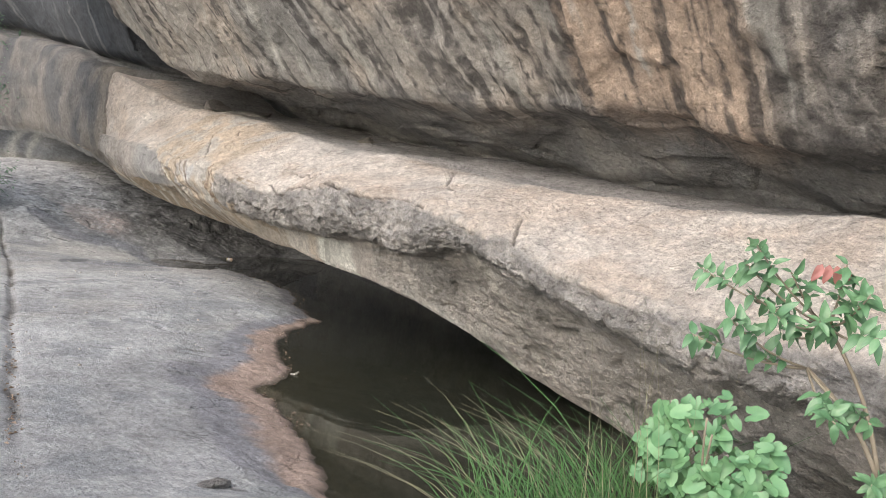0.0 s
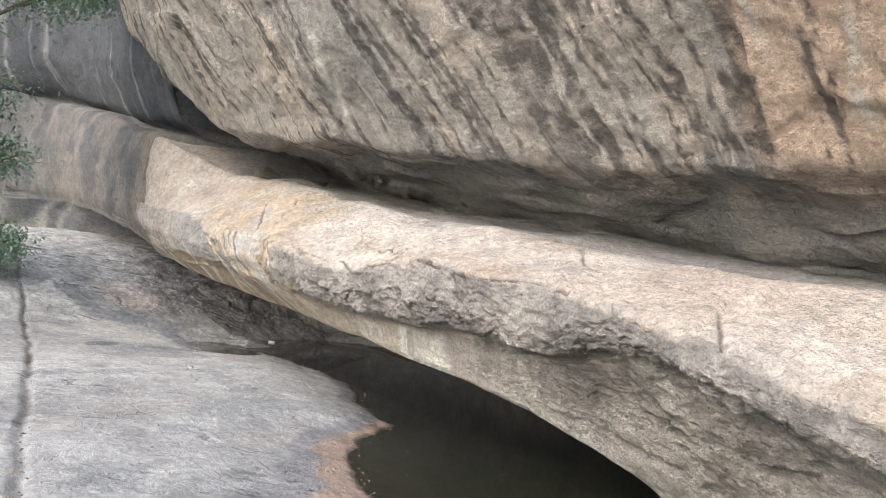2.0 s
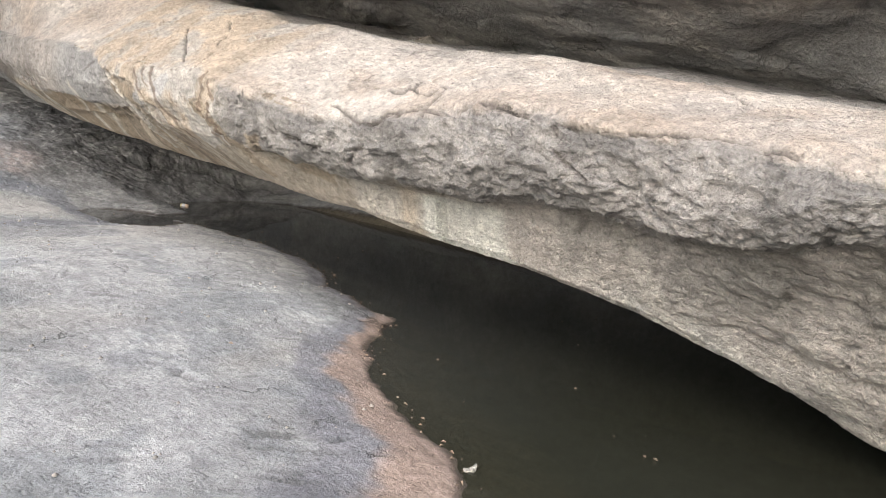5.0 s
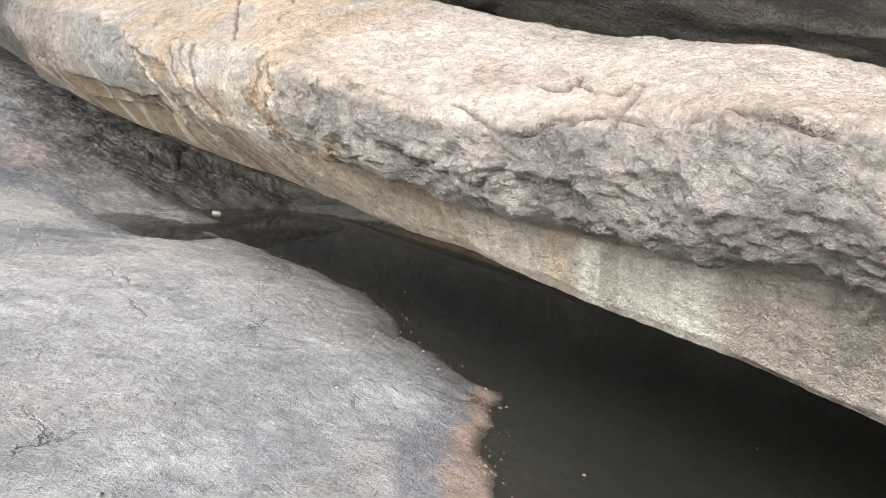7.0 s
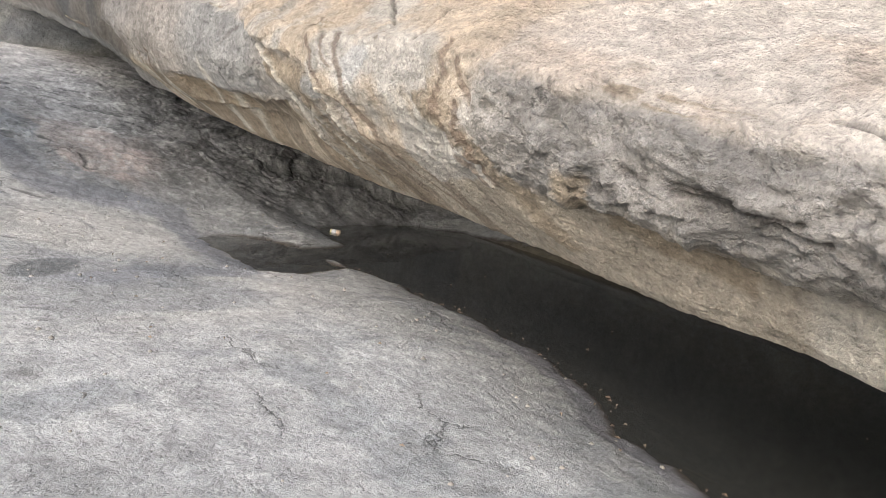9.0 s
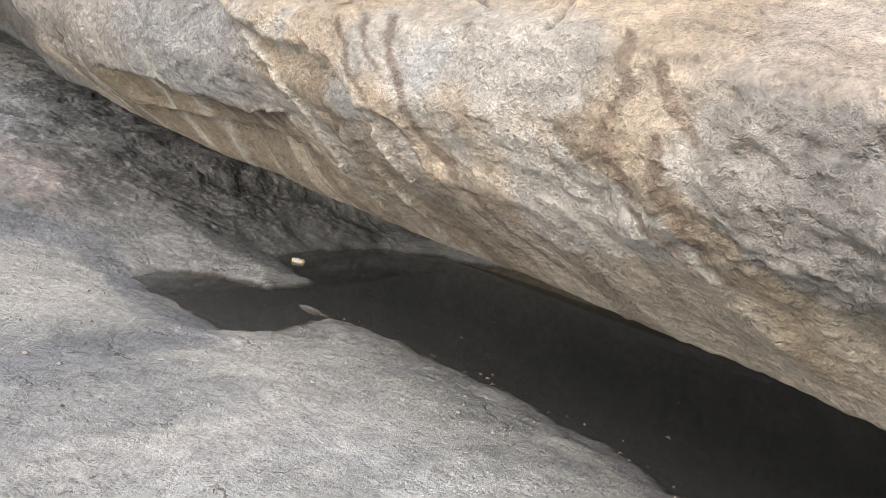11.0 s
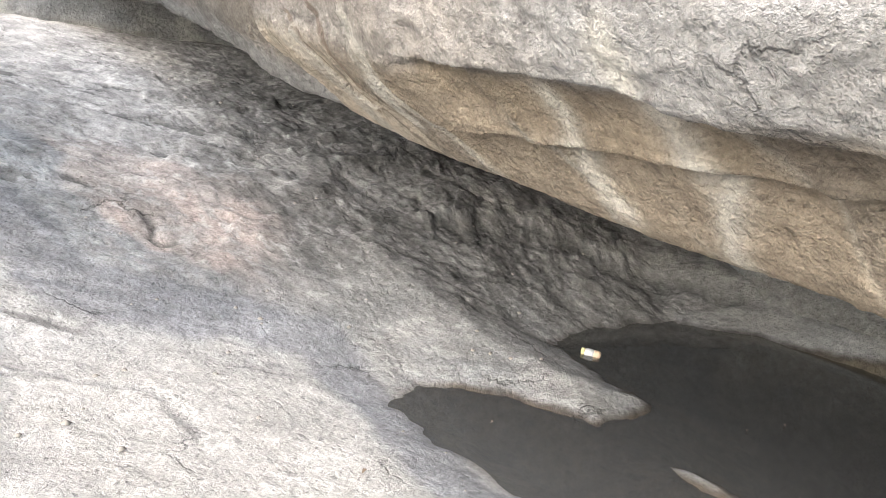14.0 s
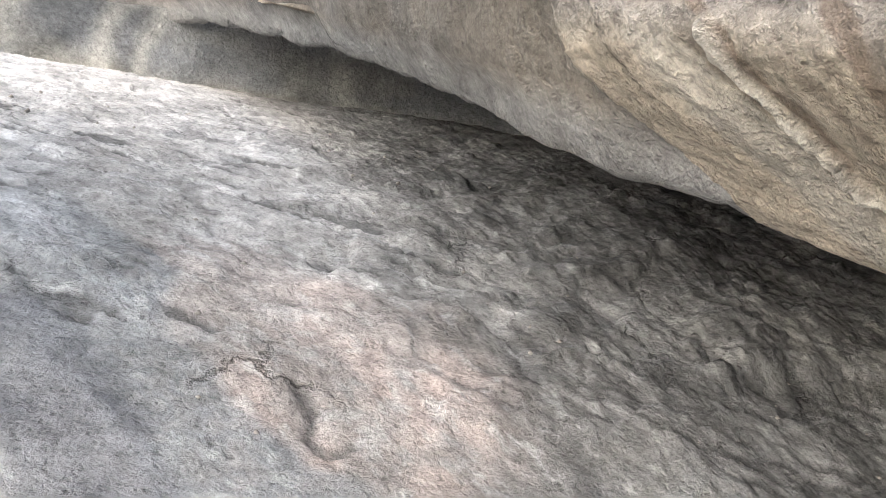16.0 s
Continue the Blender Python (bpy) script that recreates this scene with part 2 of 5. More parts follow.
def shore_distance(x, y):
    """Metres from the pool's edge, minus inside it."""
    best, inside = np.full(x.shape, 1e9), np.zeros(x.shape, bool)
    for (ax, ay), (bx, by) in zip(POOL, POOL[1:] + POOL[:1]):
        dx, dy = bx - ax, by - ay
        t = np.clip(((x - ax) * dx + (y - ay) * dy) / (dx * dx + dy * dy), 0, 1)
        best = np.minimum(best, (x - ax - t * dx) ** 2 + (y - ay - t * dy) ** 2)
        inside ^= ((ay > y) != (by > y)) & (x < ax + (y - ay) / (dy if dy else 1e-9) * dx)
    d = np.sqrt(best)
    return np.where(inside, -d, d)


def ground_height(x, y):
    near = (np.abs(x - 4) < 16) & (np.abs(y - 12) < 24)
    d = np.full(x.shape, 9.0)
    d[near] = shore_distance(x[near], y[near])
    d = d + (0.13 * fbm(x * 1.9, y * 1.9, 0, 5, 11, 0.62) + 0.035 * fbm(x * 9, y * 9, 0, 3, 13, 0.6)) * step(1.2, 0.2, np.abs(d))
    start = 0.32 * step(7, 1, y) * step(3.6, 2.0, x)
    rise = np.where(y > 16.6, 0.27 * (y - 16.6), 0)
    rise = 1.42 * np.tanh(rise / 1.42 * 1.05)
    tall = 0.24 + start + rise + 0.12 * step(4.4, 3.0, y) * step(2.6, 3.4, x)
    h = tall * (1 - np.exp(-np.maximum(d, 0) / 0.9)) * 1.12
    h = h + 0.035 * fbm(x * 0.6, y * 0.6, 0, 3, 5) * step(0, 0.8, d)
    h = np.where(d < 0, -0.75 * (1 - np.exp(d * 0.55)), h)
    h = h + np.where(x > 8.8, 0.35 * (x - 8.8), 0) * step(18, 15, y)
    return h, d


def near_flat(x, y, pts):
    best = np.full(x.shape, 9.0)
    for (ax, ay), (bx, by) in zip(pts, pts[1:]):
        dx, dy = bx - ax, by - ay
        t = np.clip(((x - ax) * dx + (y - ay) * dy) / (dx * dx + dy * dy), 0, 1)
        best = np.minimum(best, np.hypot(x - ax - t * dx, y - ay - t * dy))
    return best


def spaced(lo, hi, fine, far):
    core = np.arange(lo, hi, fine)
    k = np.array([fine * 1.25 ** i for i in range(1, 45)]).cumsum()
    k = k[k < far]
    return np.concatenate([lo - k[::-1], core, hi + k])


def thinned(v, gap):
    """Drop the places that lie closer than the gap to the one before."""
    out = [v[0]]
    for q in v[1:]:
        if q - out[-1] >= gap:
            out.append(q)
    return np.array(out)


def build_ground():
    gx = np.unique(np.concatenate([spaced(-0.8, 9.5, 0.045, 2500), np.arange(-0.8, 2.6, 0.032), np.arange(2.6, 8.6, 0.02)]).round(4))
    gx = thinned(gx, 0.012)
    gy = thinned(np.unique(np.concatenate([spaced(2.5, 24.0, 0.06, 2500), np.arange(2.5, 13.0, 0.034), np.arange(13.0, 22.0, 0.022)]).round(4)), 0.014)
    x, y = np.meshgrid(gx, gy, indexing="ij")
    h, d = ground_height(x, y)
    # the old crack and the sheet joints in the slab
    crackline = np.interp(y, (4, 5.6, 8.2, 11.8, 14, 17.5, 24), (0.64, 0.86, 1.2, 1.71, 2.0, 2.3, 2.6)) + 0.04 * fbm(y * 1.5, 0, 3, 3, 61)
    crack = np.exp(-((x - crackline) / 0.045) ** 2) * step(4, 7, y) * step(24, 20, y)
    joint = ridge(x * 0.55 + 0.15 * fbm(x, y, 0, 3, 31), y * 1.1, 2.0, 3, 33)
    joint = step(0.84, 0.93, joint) * step(-0.15, 0.25, fbm(x * 0.8, y * 0.8, 6, 3, 35))
    lines = step(0.86, 0.95, ridge(x * 1.3 + 0.2 * fbm(x * 3, y * 3, 0, 3, 37), y * 3.1, 4.0, 3, 38)) * step(0.0, 0.3, fbm(x * 0.9, y * 0.9, 2, 3, 39))
    joint = np.maximum(joint, 0.7 * lines)
    rockiness = step(16.4, 18.5, y)
    scab = fbm(x * 1.1 + 0.5 * y, y * 3.4 - 0.6 * x, 0, 6, 41, 0.58)
    h = h - 0.035 * crack - 0.022 * joint + 0.010 * fbm(x * 7, y * 7, 0, 4, 17, 0.6) + 0.03 * rockiness * fbm(x * 3.2, y * 3.2, 1, 6, 19, 0.62)
    lift = scab * 5
    h = h + 0.028 * (np.floor(lift) + np.clip((lift % 1) * 9, 0, 1)) / 2.5 * (0.25 + 0.75 * rockiness) * step(0.0, 0.4, d)
    wx, wy = x + 0.10 * fbm(x * 2, y * 2, 0, 3, 49), y + 0.10 * fbm(x * 2, y * 2, 5, 3, 51)
    h = h + rockiness * (0.2 + 0.8 * step(3.4, 5.2, x) * step(22, 20, y)) * (0.03 * facets(wx * 1.8 + 0.6 * wy, wy * 3.2 - 0.8 * wx, 0.5, 53) + 0.016 * facets(wx * 6, wy * 9 - 2 * wx, 0.5, 55)) * step(0.0, 0.4, d)
    h = h + (1 - rockiness) * 0.008 * facets(wx * 1.2, wy * 2.4, 0.5, 57, 0.4) * step(0.1, 0.5, d)
    h = h + rockiness * step(0.0, 0.4, d) * (0.004 + 0.006 * step(4.6, 6.2, x)) * (0.8 * facets(wx * 13, wy * 10, 0.5, 59) + fbm(x * 19, y * 13, 0, 3, 58, 0.65))
    lips = np.clip(1 - np.abs((lift % 1) - 0.05) / 0.06, 0, 1) * step(-0.2, 0.2, fbm(x * 3, y * 3, 1, 3, 47))
    brow = y - np.interp(x, (5.8, 7.1, 7.8, 8.65, 9.3), (18.3, 18.26, 18.05, 17.47, 17.0)) + 0.16 * fbm(x * 3, y * 3, 0, 4, 43) + 0.03 * facets(wx * 7, wy * 7, 0.5, 44)
    onbrow = step(5.9, 6.8, x)
    h = h + 0.09 * step(-0.22, 0.10, brow) * onbrow
    # colour
    a = fbm(x * 0.5, y * 0.5, 0, 5, 71)
    b = fbm(x * 1.8, y * 1.8, 5, 5, 73)
    c = fbm(x * 6, y * 6, 9, 4, 75)
    col = mix((0.40, 0.398, 0.392), (0.53, 0.525, 0.51), step(-0.35, 0.4, a + 0.4 * b))
    col = mix(col, (0.27, 0.285, 0.295), step(0.12, 0.42, b + 0.35 * c) * 0.6)
    col = mix(col, (0.22, 0.22, 0.22), step(0.25, 0.6, fbm(x * 3, y * 8, 2, 5, 77, 0.65)) * 0.5)
    col = mix(col, (0.55, 0.51, 0.45), step(0.15, 0.6, fbm(x * 0.8, y * 0.8, 4, 4, 79)) * 0.5)
    edge = d + 0.12 * b + 0.05 * c
    wide = 0.32 + 0.55 * step(10.5, 7.5, y) * step(3.5, 5.5, y)
    col = mix(col, (0.25, 0.245, 0.275), step(wide, wide * 0.75, edge) * 0.75 * step(14.5, 12, y))
    col = mix(col, (0.50, 0.34, 0.25), step(wide * 0.55, wide * 0.35, edge + 0.04 * c) * step(10.4, 9.3, y) * 0.85)
    col = mix(col, (0.10, 0.075, 0.055), step(0.09, 0.0, d + 0.03 * c))
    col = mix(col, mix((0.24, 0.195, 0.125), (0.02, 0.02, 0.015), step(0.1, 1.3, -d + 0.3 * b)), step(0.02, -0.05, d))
    back = step(16.3, 17.8, y + 0.6 * b)
    slope_col = mix((0.56, 0.53, 0.49), (0.45, 0.425, 0.40), step(-0.25, 0.35, fbm(x * 0.9, y * 0.9, 3, 5, 81) + 0.12 * (x - 4.6)))
    blob = lambda cx, cy, rx, ry: step(1.25, 0.75, np.hypot((x - cx) / rx, (y - cy) / ry) + 0.5 * b + 0.2 * c)
    fleck = fbm(x * 16, y * 16, 3, 3, 83, 0.65)
    # shade under the ledge put into the colour: greyer from about x 5
    slope_col = mix(slope_col, (0.42, 0.405, 0.385), step(4.9, 6.2, x + 0.5 * b) * 0.75)
    slope_col = mix(slope_col, (0.53, 0.425, 0.37), blob(4.25, 17.9, 0.62, 0.75) * (0.55 + 0.45 * step(-0.2, 0.3, c)))
    slope_col = mix(slope_col, (0.56, 0.46, 0.40), blob(3.85, 18.6, 0.4, 0.45) * 0.5)
    bluish = near_flat(x + 0.14 * b, y + 0.14 * a, [(3.1, 19.2), (3.4, 18.6), (3.42, 18.1), (3.7, 17.6), (4.05, 17.2)])
    slope_col = mix(slope_col, (0.345, 0.365, 0.375), step(0.30, 0.20, bluish + 0.06 * c) * (0.6 + 0.3 * step(-0.3, 0.3, fleck)))
    # soot patches; the last two put under-ledge shade into the colour
    for cx, cy, rx, ry in ((4.8, 18.7, 0.3, 0.38), (5.5, 18.25, 0.5, 0.28), (5.0, 17.75, 0.3, 0.35), (4.9, 17.3, 0.7, 0.35), (7.0, 19.6, 1.3, 0.6), (6.0, 20.6, 0.7, 0.5)):
        slope_col = mix(slope_col, (0.17, 0.165, 0.155), blob(cx, cy, rx, ry) * 0.52)
    # open-side light put into the colour: nearly white at left and far back
    slope_col = mix(slope_col, (0.80, 0.79, 0.77), np.maximum(step(3.45, 2.85, x + 0.5 * b), 0.35 * step(19.6, 21.0, y + b) * step(5.2, 4.2, x)) * 0.8)
    slope_col = mix(slope_col, (0.68, 0.66, 0.62), step(0.22, 0.36, fleck + 0.25 * b) * 0.5)
    slope_col = mix(slope_col, (0.58, 0.55, 0.50), step(0.0, 0.05, brow) * step(0.5, 0.3, brow + 0.2 * b) * onbrow * step(-0.25, 0.15, c + fleck) * 0.8)
    across, along = 0.88 * x - 0.47 * y + 0.05 * b, 0.47 * x + 0.88 * y + 0.05 * b
    dash = step(0.30, 0.42, fbm(across * 2.6, along * 15, 1, 3, 85, 0.5)) * step(-0.1, 0.25, fbm(x * 1.2, y * 1.2, 8, 3, 86))
    chalk = step(0.36, 0.48, fbm(across * 3.4, along * 19, 5, 3, 87, 0.5)) * step(0.0, 0.3, fbm(x * 1.1, y * 1.1, 3, 3, 88))
    slope_col = mix(slope_col, (0.13, 0.125, 0.12), dash * 0.75)
    slope_col = mix(slope_col, (0.74, 0.72, 0.69), chalk * 0.7)
    h = h - 0.014 * dash * rockiness + 0.006 * chalk * rockiness
    scar = near_flat(x + 0.02 * c, y + 0.02 * b, [(4.01, 18.01), (4.04, 17.89), (4.01, 17.77), (4.06, 17.71), (4.14, 17.74)])
    slope_col = mix(slope_col, (0.14, 0.13, 0.12), step(0.03, 0.012, scar) * 0.8)
    h = h - 0.02 * step(0.04, 0.0, scar)
    # hollow below the brow: lowered a little, its shade put into the colour
    hollow = step(-0.34, -0.12, brow) * step(0.02, -0.08, brow) * step(6.1, 6.6, x)
    h = h - 0.04 * hollow
    slope_col = mix(slope_col, (0.20, 0.195, 0.185), hollow * 0.5)
    scratch = near_flat(x + 0.03 * c, y + 0.05 * b, [(5.04, 21.8), (5.42, 21.7), (5.59, 21.25), (5.76, 20.8)])
    scratch = np.minimum(scratch, near_flat(x + 0.03 * c, y + 0.05 * b, [(5.65, 22.4), (5.81, 21.9), (5.9, 21.2)]))
    slope_col = mix(slope_col, (0.74, 0.72, 0.68), step(0.04, 0.012, scratch) * 0.9)
    slope_col = slope_col * (1 + 0.45 * c[..., None])
    slope_col = mix(slope_col, slope_col * 0.45, lips * 0.8)
    pan = step(12.2, 13.4, y + 0.4 * b) * step(5.6, 4.6, x + 0.4 * a)
    col = mix(col, (0.64, 0.60, 0.545), pan * step(-0.25, 0.25, a + 0.6 * b) * 0.7)
    nick = dash * step(0.3, 0.6, d) * step(0.0, 0.3, fbm(x * 2.1, y * 2.1, 4, 3, 89))
    col = mix(col, (0.15, 0.145, 0.14), nick * 0.6)
    h = h - 0.006 * nick * (1 - back)
    col = mix(col, slope_col, back)
    blue = near_flat(x + 0.16 * b, y + 0.16 * a, [(3.1, 18.3), (3.27, 17.78), (3.43, 17.34), (3.71, 17.1), (4.22, 17.03), (4.71, 16.85), (4.75, 16.55), (4.7, 15.6), (4.6, 14.4), (3.75, 14.1), (3.2, 13.8)])
    col = mix(col, (0.66, 0.62, 0.56), step(0.95, 0.6, np.hypot((x - 3.75) / 1.0, (y - 15.7) / 1.25) + 0.3 * b) * 0.75)
    col = mix(col, (0.29, 0.295, 0.32), step(0.27, 0.12, blue + 0.05 * c) * 0.75)
    seam = near_flat(x + 0.05 * b, y + 0.05 * b, [(2.6, 16.8), (3.1, 16.64), (3.39, 16.42), (3.66, 16.31), (3.7, 15.89)])
    col = mix(col, (0.34, 0.325, 0.31), step(0.035, 0.012, seam) * 0.6)
    h = h - 0.008 * step(0.035, 0.012, seam)
    col = mix(col, (0.13, 0.105, 0.085), crack * np.clip(0.55 + 1.2 * b, 0, 1))
    col = mix(col, col * 0.4, joint * 0.7)
    wet = np.exp(-(((x - 3.0) / 0.35) ** 2 + ((y - 14.2 - 0.6 * (x - 3)) / 0.32) ** 2) * 1.5) + 0.25 * b
    col = mix(col, (0.13, 0.135, 0.14), step(0.35, 0.5, wet) * 0.7)
    # past y 17 the slope is darkened further for its weaker light
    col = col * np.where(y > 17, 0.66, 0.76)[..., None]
    far = step(14, 40, np.maximum(np.abs(x - 4), np.abs(y - 12)))
    col = mix(col, (0.20, 0.19, 0.13), far)
    rough = 0.9 - 0.35 * step(0.25, 0.0, d)
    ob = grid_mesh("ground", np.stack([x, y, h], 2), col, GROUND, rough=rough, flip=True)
    return tagged(ob, "weathered grey granite slab with rusty stained shoreline", "ground", kind="structure")


ground = build_ground()


def build_water():
    me = bpy.data.meshes.new("water")
    me.from_pydata([(1.8, 2.3, 0), (9.6, 2.3, 0), (9.6, 17.8, 0), (1.8, 17.8, 0)], [], [(0, 1, 2, 3)])
    me.materials.append(WATER)
    return tagged(new("water", me), "still dark murky pool under the rock ledge", "water", kind="structure")


water = build_water()


# ---- the ledge: a long overhanging shelf of granite ----
def loft(s, ctrl, rows, dense=()):
    c = np.array([np.stack([np.broadcast_to(n, s.shape), np.broadcast_to(z, s.shape)], 1) for n, z in ctrl])
    prof, u = even(catmull(c, 480), rows, dense)
    p = np.empty((rows, len(s), 3))
    p[..., 0], p[..., 2] = prof[..., 0], prof[..., 1]
    p[..., 1] = s[None, :]
    return p, u


def arc(p):
    seg = np.linalg.norm(np.diff(p[:, :, [0, 2]], axis=0), axis=2)
    return np.concatenate([np.zeros((1, p.shape[1])), np.cumsum(seg, axis=0)])


def near_line(p, pts, nrm):
    """Distance of the points to a polyline, along the surface."""
    best = np.full(p.shape[:2], 9.0)
    q = np.array(pts, float)
    lo, hi = q.min(axis=0) - 0.6, q.max(axis=0) + 0.6
    box = np.all((p > lo) & (p < hi), axis=2)
    v, w = p[box], nrm[box]
    b = np.full(len(v), 9.0)
    for i in range(len(q) - 1):
        d = q[i + 1] - q[i]
        t = np.clip(((v - q[i]) @ d) / (d @ d), 0, 1)
        e = v - q[i] - t[:, None] * d
        e = e - (e * w).sum(axis=1, keepdims=True) * w
        b = np.minimum(b, np.linalg.norm(e, axis=1))
    best[box] = b
    return best


TOP_CRACKS = [
    [(5.04, 12.34, 2.61), (4.7, 11.88, 2.41), (4.39, 11.66, 2.22), (4.18, 11.6, 2.08)],
    [(4.76, 12.75, 2.5), (4.31, 12.0, 2.15)],
    [(4.6, 8.94, 2.07), (4.39, 8.59, 1.99), (4.34, 8.42, 1.98), (4.45, 8.42, 2.05), (4.43, 8.35, 2.04), (4.17, 8.28, 1.86)],
    [(5.39, 6.95, 2.23), (4.74, 6.26, 2.04), (4.56, 5.84, 1.97), (4.65, 5.53, 1.97), (4.78, 5.17, 1.98)],
    [(4.53, 9.26, 2.04), (4.44, 8.77, 1.97), (4.74, 8.94, 2.13)],
]
FACE_CRACKS = [
    [(4.17, 8.93, 1.74), (4.16, 8.79, 1.77), (4.13, 8.59, 1.81)],
    [(4.15, 7.16, 1.89), (4.13, 7.19, 1.75), (4.16, 6.93, 1.58)],
    [(4.48, 4.84, 1.84), (4.11, 4.51, 1.63), (4.28, 4.59, 1.36)],
    [(4.11, 9.86, 1.6), (4.18, 9.51, 1.54), (4.22, 9.07, 1.47), (4.14, 8.85, 1.62)],
    [(4.13, 10.06, 1.62), (4.13, 9.69, 1.54), (4.15, 9.37, 1.54)],
    [(4.26, 9.39, 1.87), (4.16, 8.86, 1.74), (4.21, 8.14, 1.88), (4.17, 7.43, 1.93), (4.15, 7.06, 1.87)],
    [(4.17, 6.71, 1.87), (4.21, 6.14, 1.87), (4.16, 5.83, 1.82)],
]
VEINS = [
    [(4.09, 13.35, 1.99), (4.08, 13.12, 1.87), (4.18, 12.98, 1.73), (4.26, 12.89, 1.61), (4.38, 12.85, 1.46), (4.57, 12.92, 1.33), (4.73, 12.91, 1.25)],
    [(4.19, 12.6, 1.63), (4.29, 12.6, 1.53), (4.37, 12.54, 1.44), (4.52, 12.52, 1.33), (4.78, 12.49, 1.21)],
    [(4.1, 12.38, 1.76), (4.15, 12.33, 1.66), (4.25, 12.33, 1.55), (4.33, 12.31, 1.48)],
    [(4.23, 16.61, 1.81), (4.36, 16.51, 1.67), (4.53, 16.42, 1.55), (4.52, 16.25, 1.5)],
]
PALE_RUNS = [
    [(4.19, 16.05, 1.86), (4.24, 15.94, 1.72), (4.46, 16.0, 1.59), (4.57, 15.97, 1.5)],
    [(4.12, 14.56, 1.82), (4.19, 14.52, 1.74), (4.36, 14.53, 1.65), (4.47, 14.49, 1.53), (4.61, 14.44, 1.45), (4.85, 14.49, 1.24)],
    [(4.35, 14.97, 1.66), (4.47, 14.94, 1.55), (4.63, 14.99, 1.42), (4.75, 14.89, 1.31)],
]
BROWN_RUNS = [
    ([(4.13, 12.32, 1.73), (4.17, 12.24, 1.69), (4.24, 12.19, 1.6), (4.29, 12.12, 1.5), (4.43, 12.1, 1.43), (4.56, 12.01, 1.34)], 0.016),
    ([(4.13, 12.16, 1.76), (4.22, 12.09, 1.64), (4.27, 12.02, 1.54), (4.36, 11.96, 1.46), (4.56, 11.93, 1.34), (4.71, 11.63, 1.21)], 0.034),
    ([(4.29, 12.75, 2.14), (4.11, 12.56, 2.03), (4.1, 12.47, 1.96), (4.09, 12.4, 1.84), (4.11, 12.34, 1.77)], 0.018),
    ([(4.16, 12.32, 2.06), (4.13, 12.28, 1.95), (4.13, 12.21, 1.87), (4.12, 12.15, 1.78)], 0.024),
    ([(4.14, 12.42, 2.04), (4.11, 12.37, 1.94), (4.12, 12.31, 1.89)], 0.014),
    ([(4.22, 16.66, 1.88), (4.24, 16.57, 1.78), (4.37, 16.44, 1.66), (4.49, 16.44, 1.56), (4.6, 16.34, 1.51)], 0.022),
    ([(4.2, 16.42, 1.92), (4.24, 16.3, 1.78), (4.37, 16.22, 1.65), (4.5, 16.2, 1.56)], 0.03),
]
WIDE_RUNS = [
    ([(4.21, 11.31, 2.06), (4.14, 11.21, 1.9), (4.13, 11.29, 1.79), (4.11, 11.2, 1.68), (4.2, 11.18, 1.58), (4.2, 11.08, 1.5), (4.27, 10.99, 1.41)], 0.028),
    ([(4.13, 11.11, 1.77), (4.12, 11.05, 1.63), (4.17, 11.0, 1.54), (4.26, 10.89, 1.43)], 0.03),
    ([(4.13, 11.14, 1.97), (4.13, 11.06, 1.86), (4.14, 10.98, 1.79)], 0.026),
]
TAN_BANDS = [
    ([(4.11, 13.18, 1.88), (4.1, 12.7, 1.75), (4.3, 12.62, 1.52), (4.58, 12.55, 1.3), (4.73, 12.45, 1.18)], 0.11),
    ([(4.13, 11.41, 1.78), (4.11, 11.08, 1.65), (4.25, 10.79, 1.44), (4.56, 10.68, 1.2)], 0.07),
    ([(4.13, 10.33, 1.51), (4.4, 10.24, 1.37), (4.5, 10.03, 1.31), (4.51, 9.77, 1.26)], 0.08),
    ([(4.3, 15.5, 1.68), (4.45, 14.9, 1.58), (4.5, 14.4, 1.55)], 0.09),
]


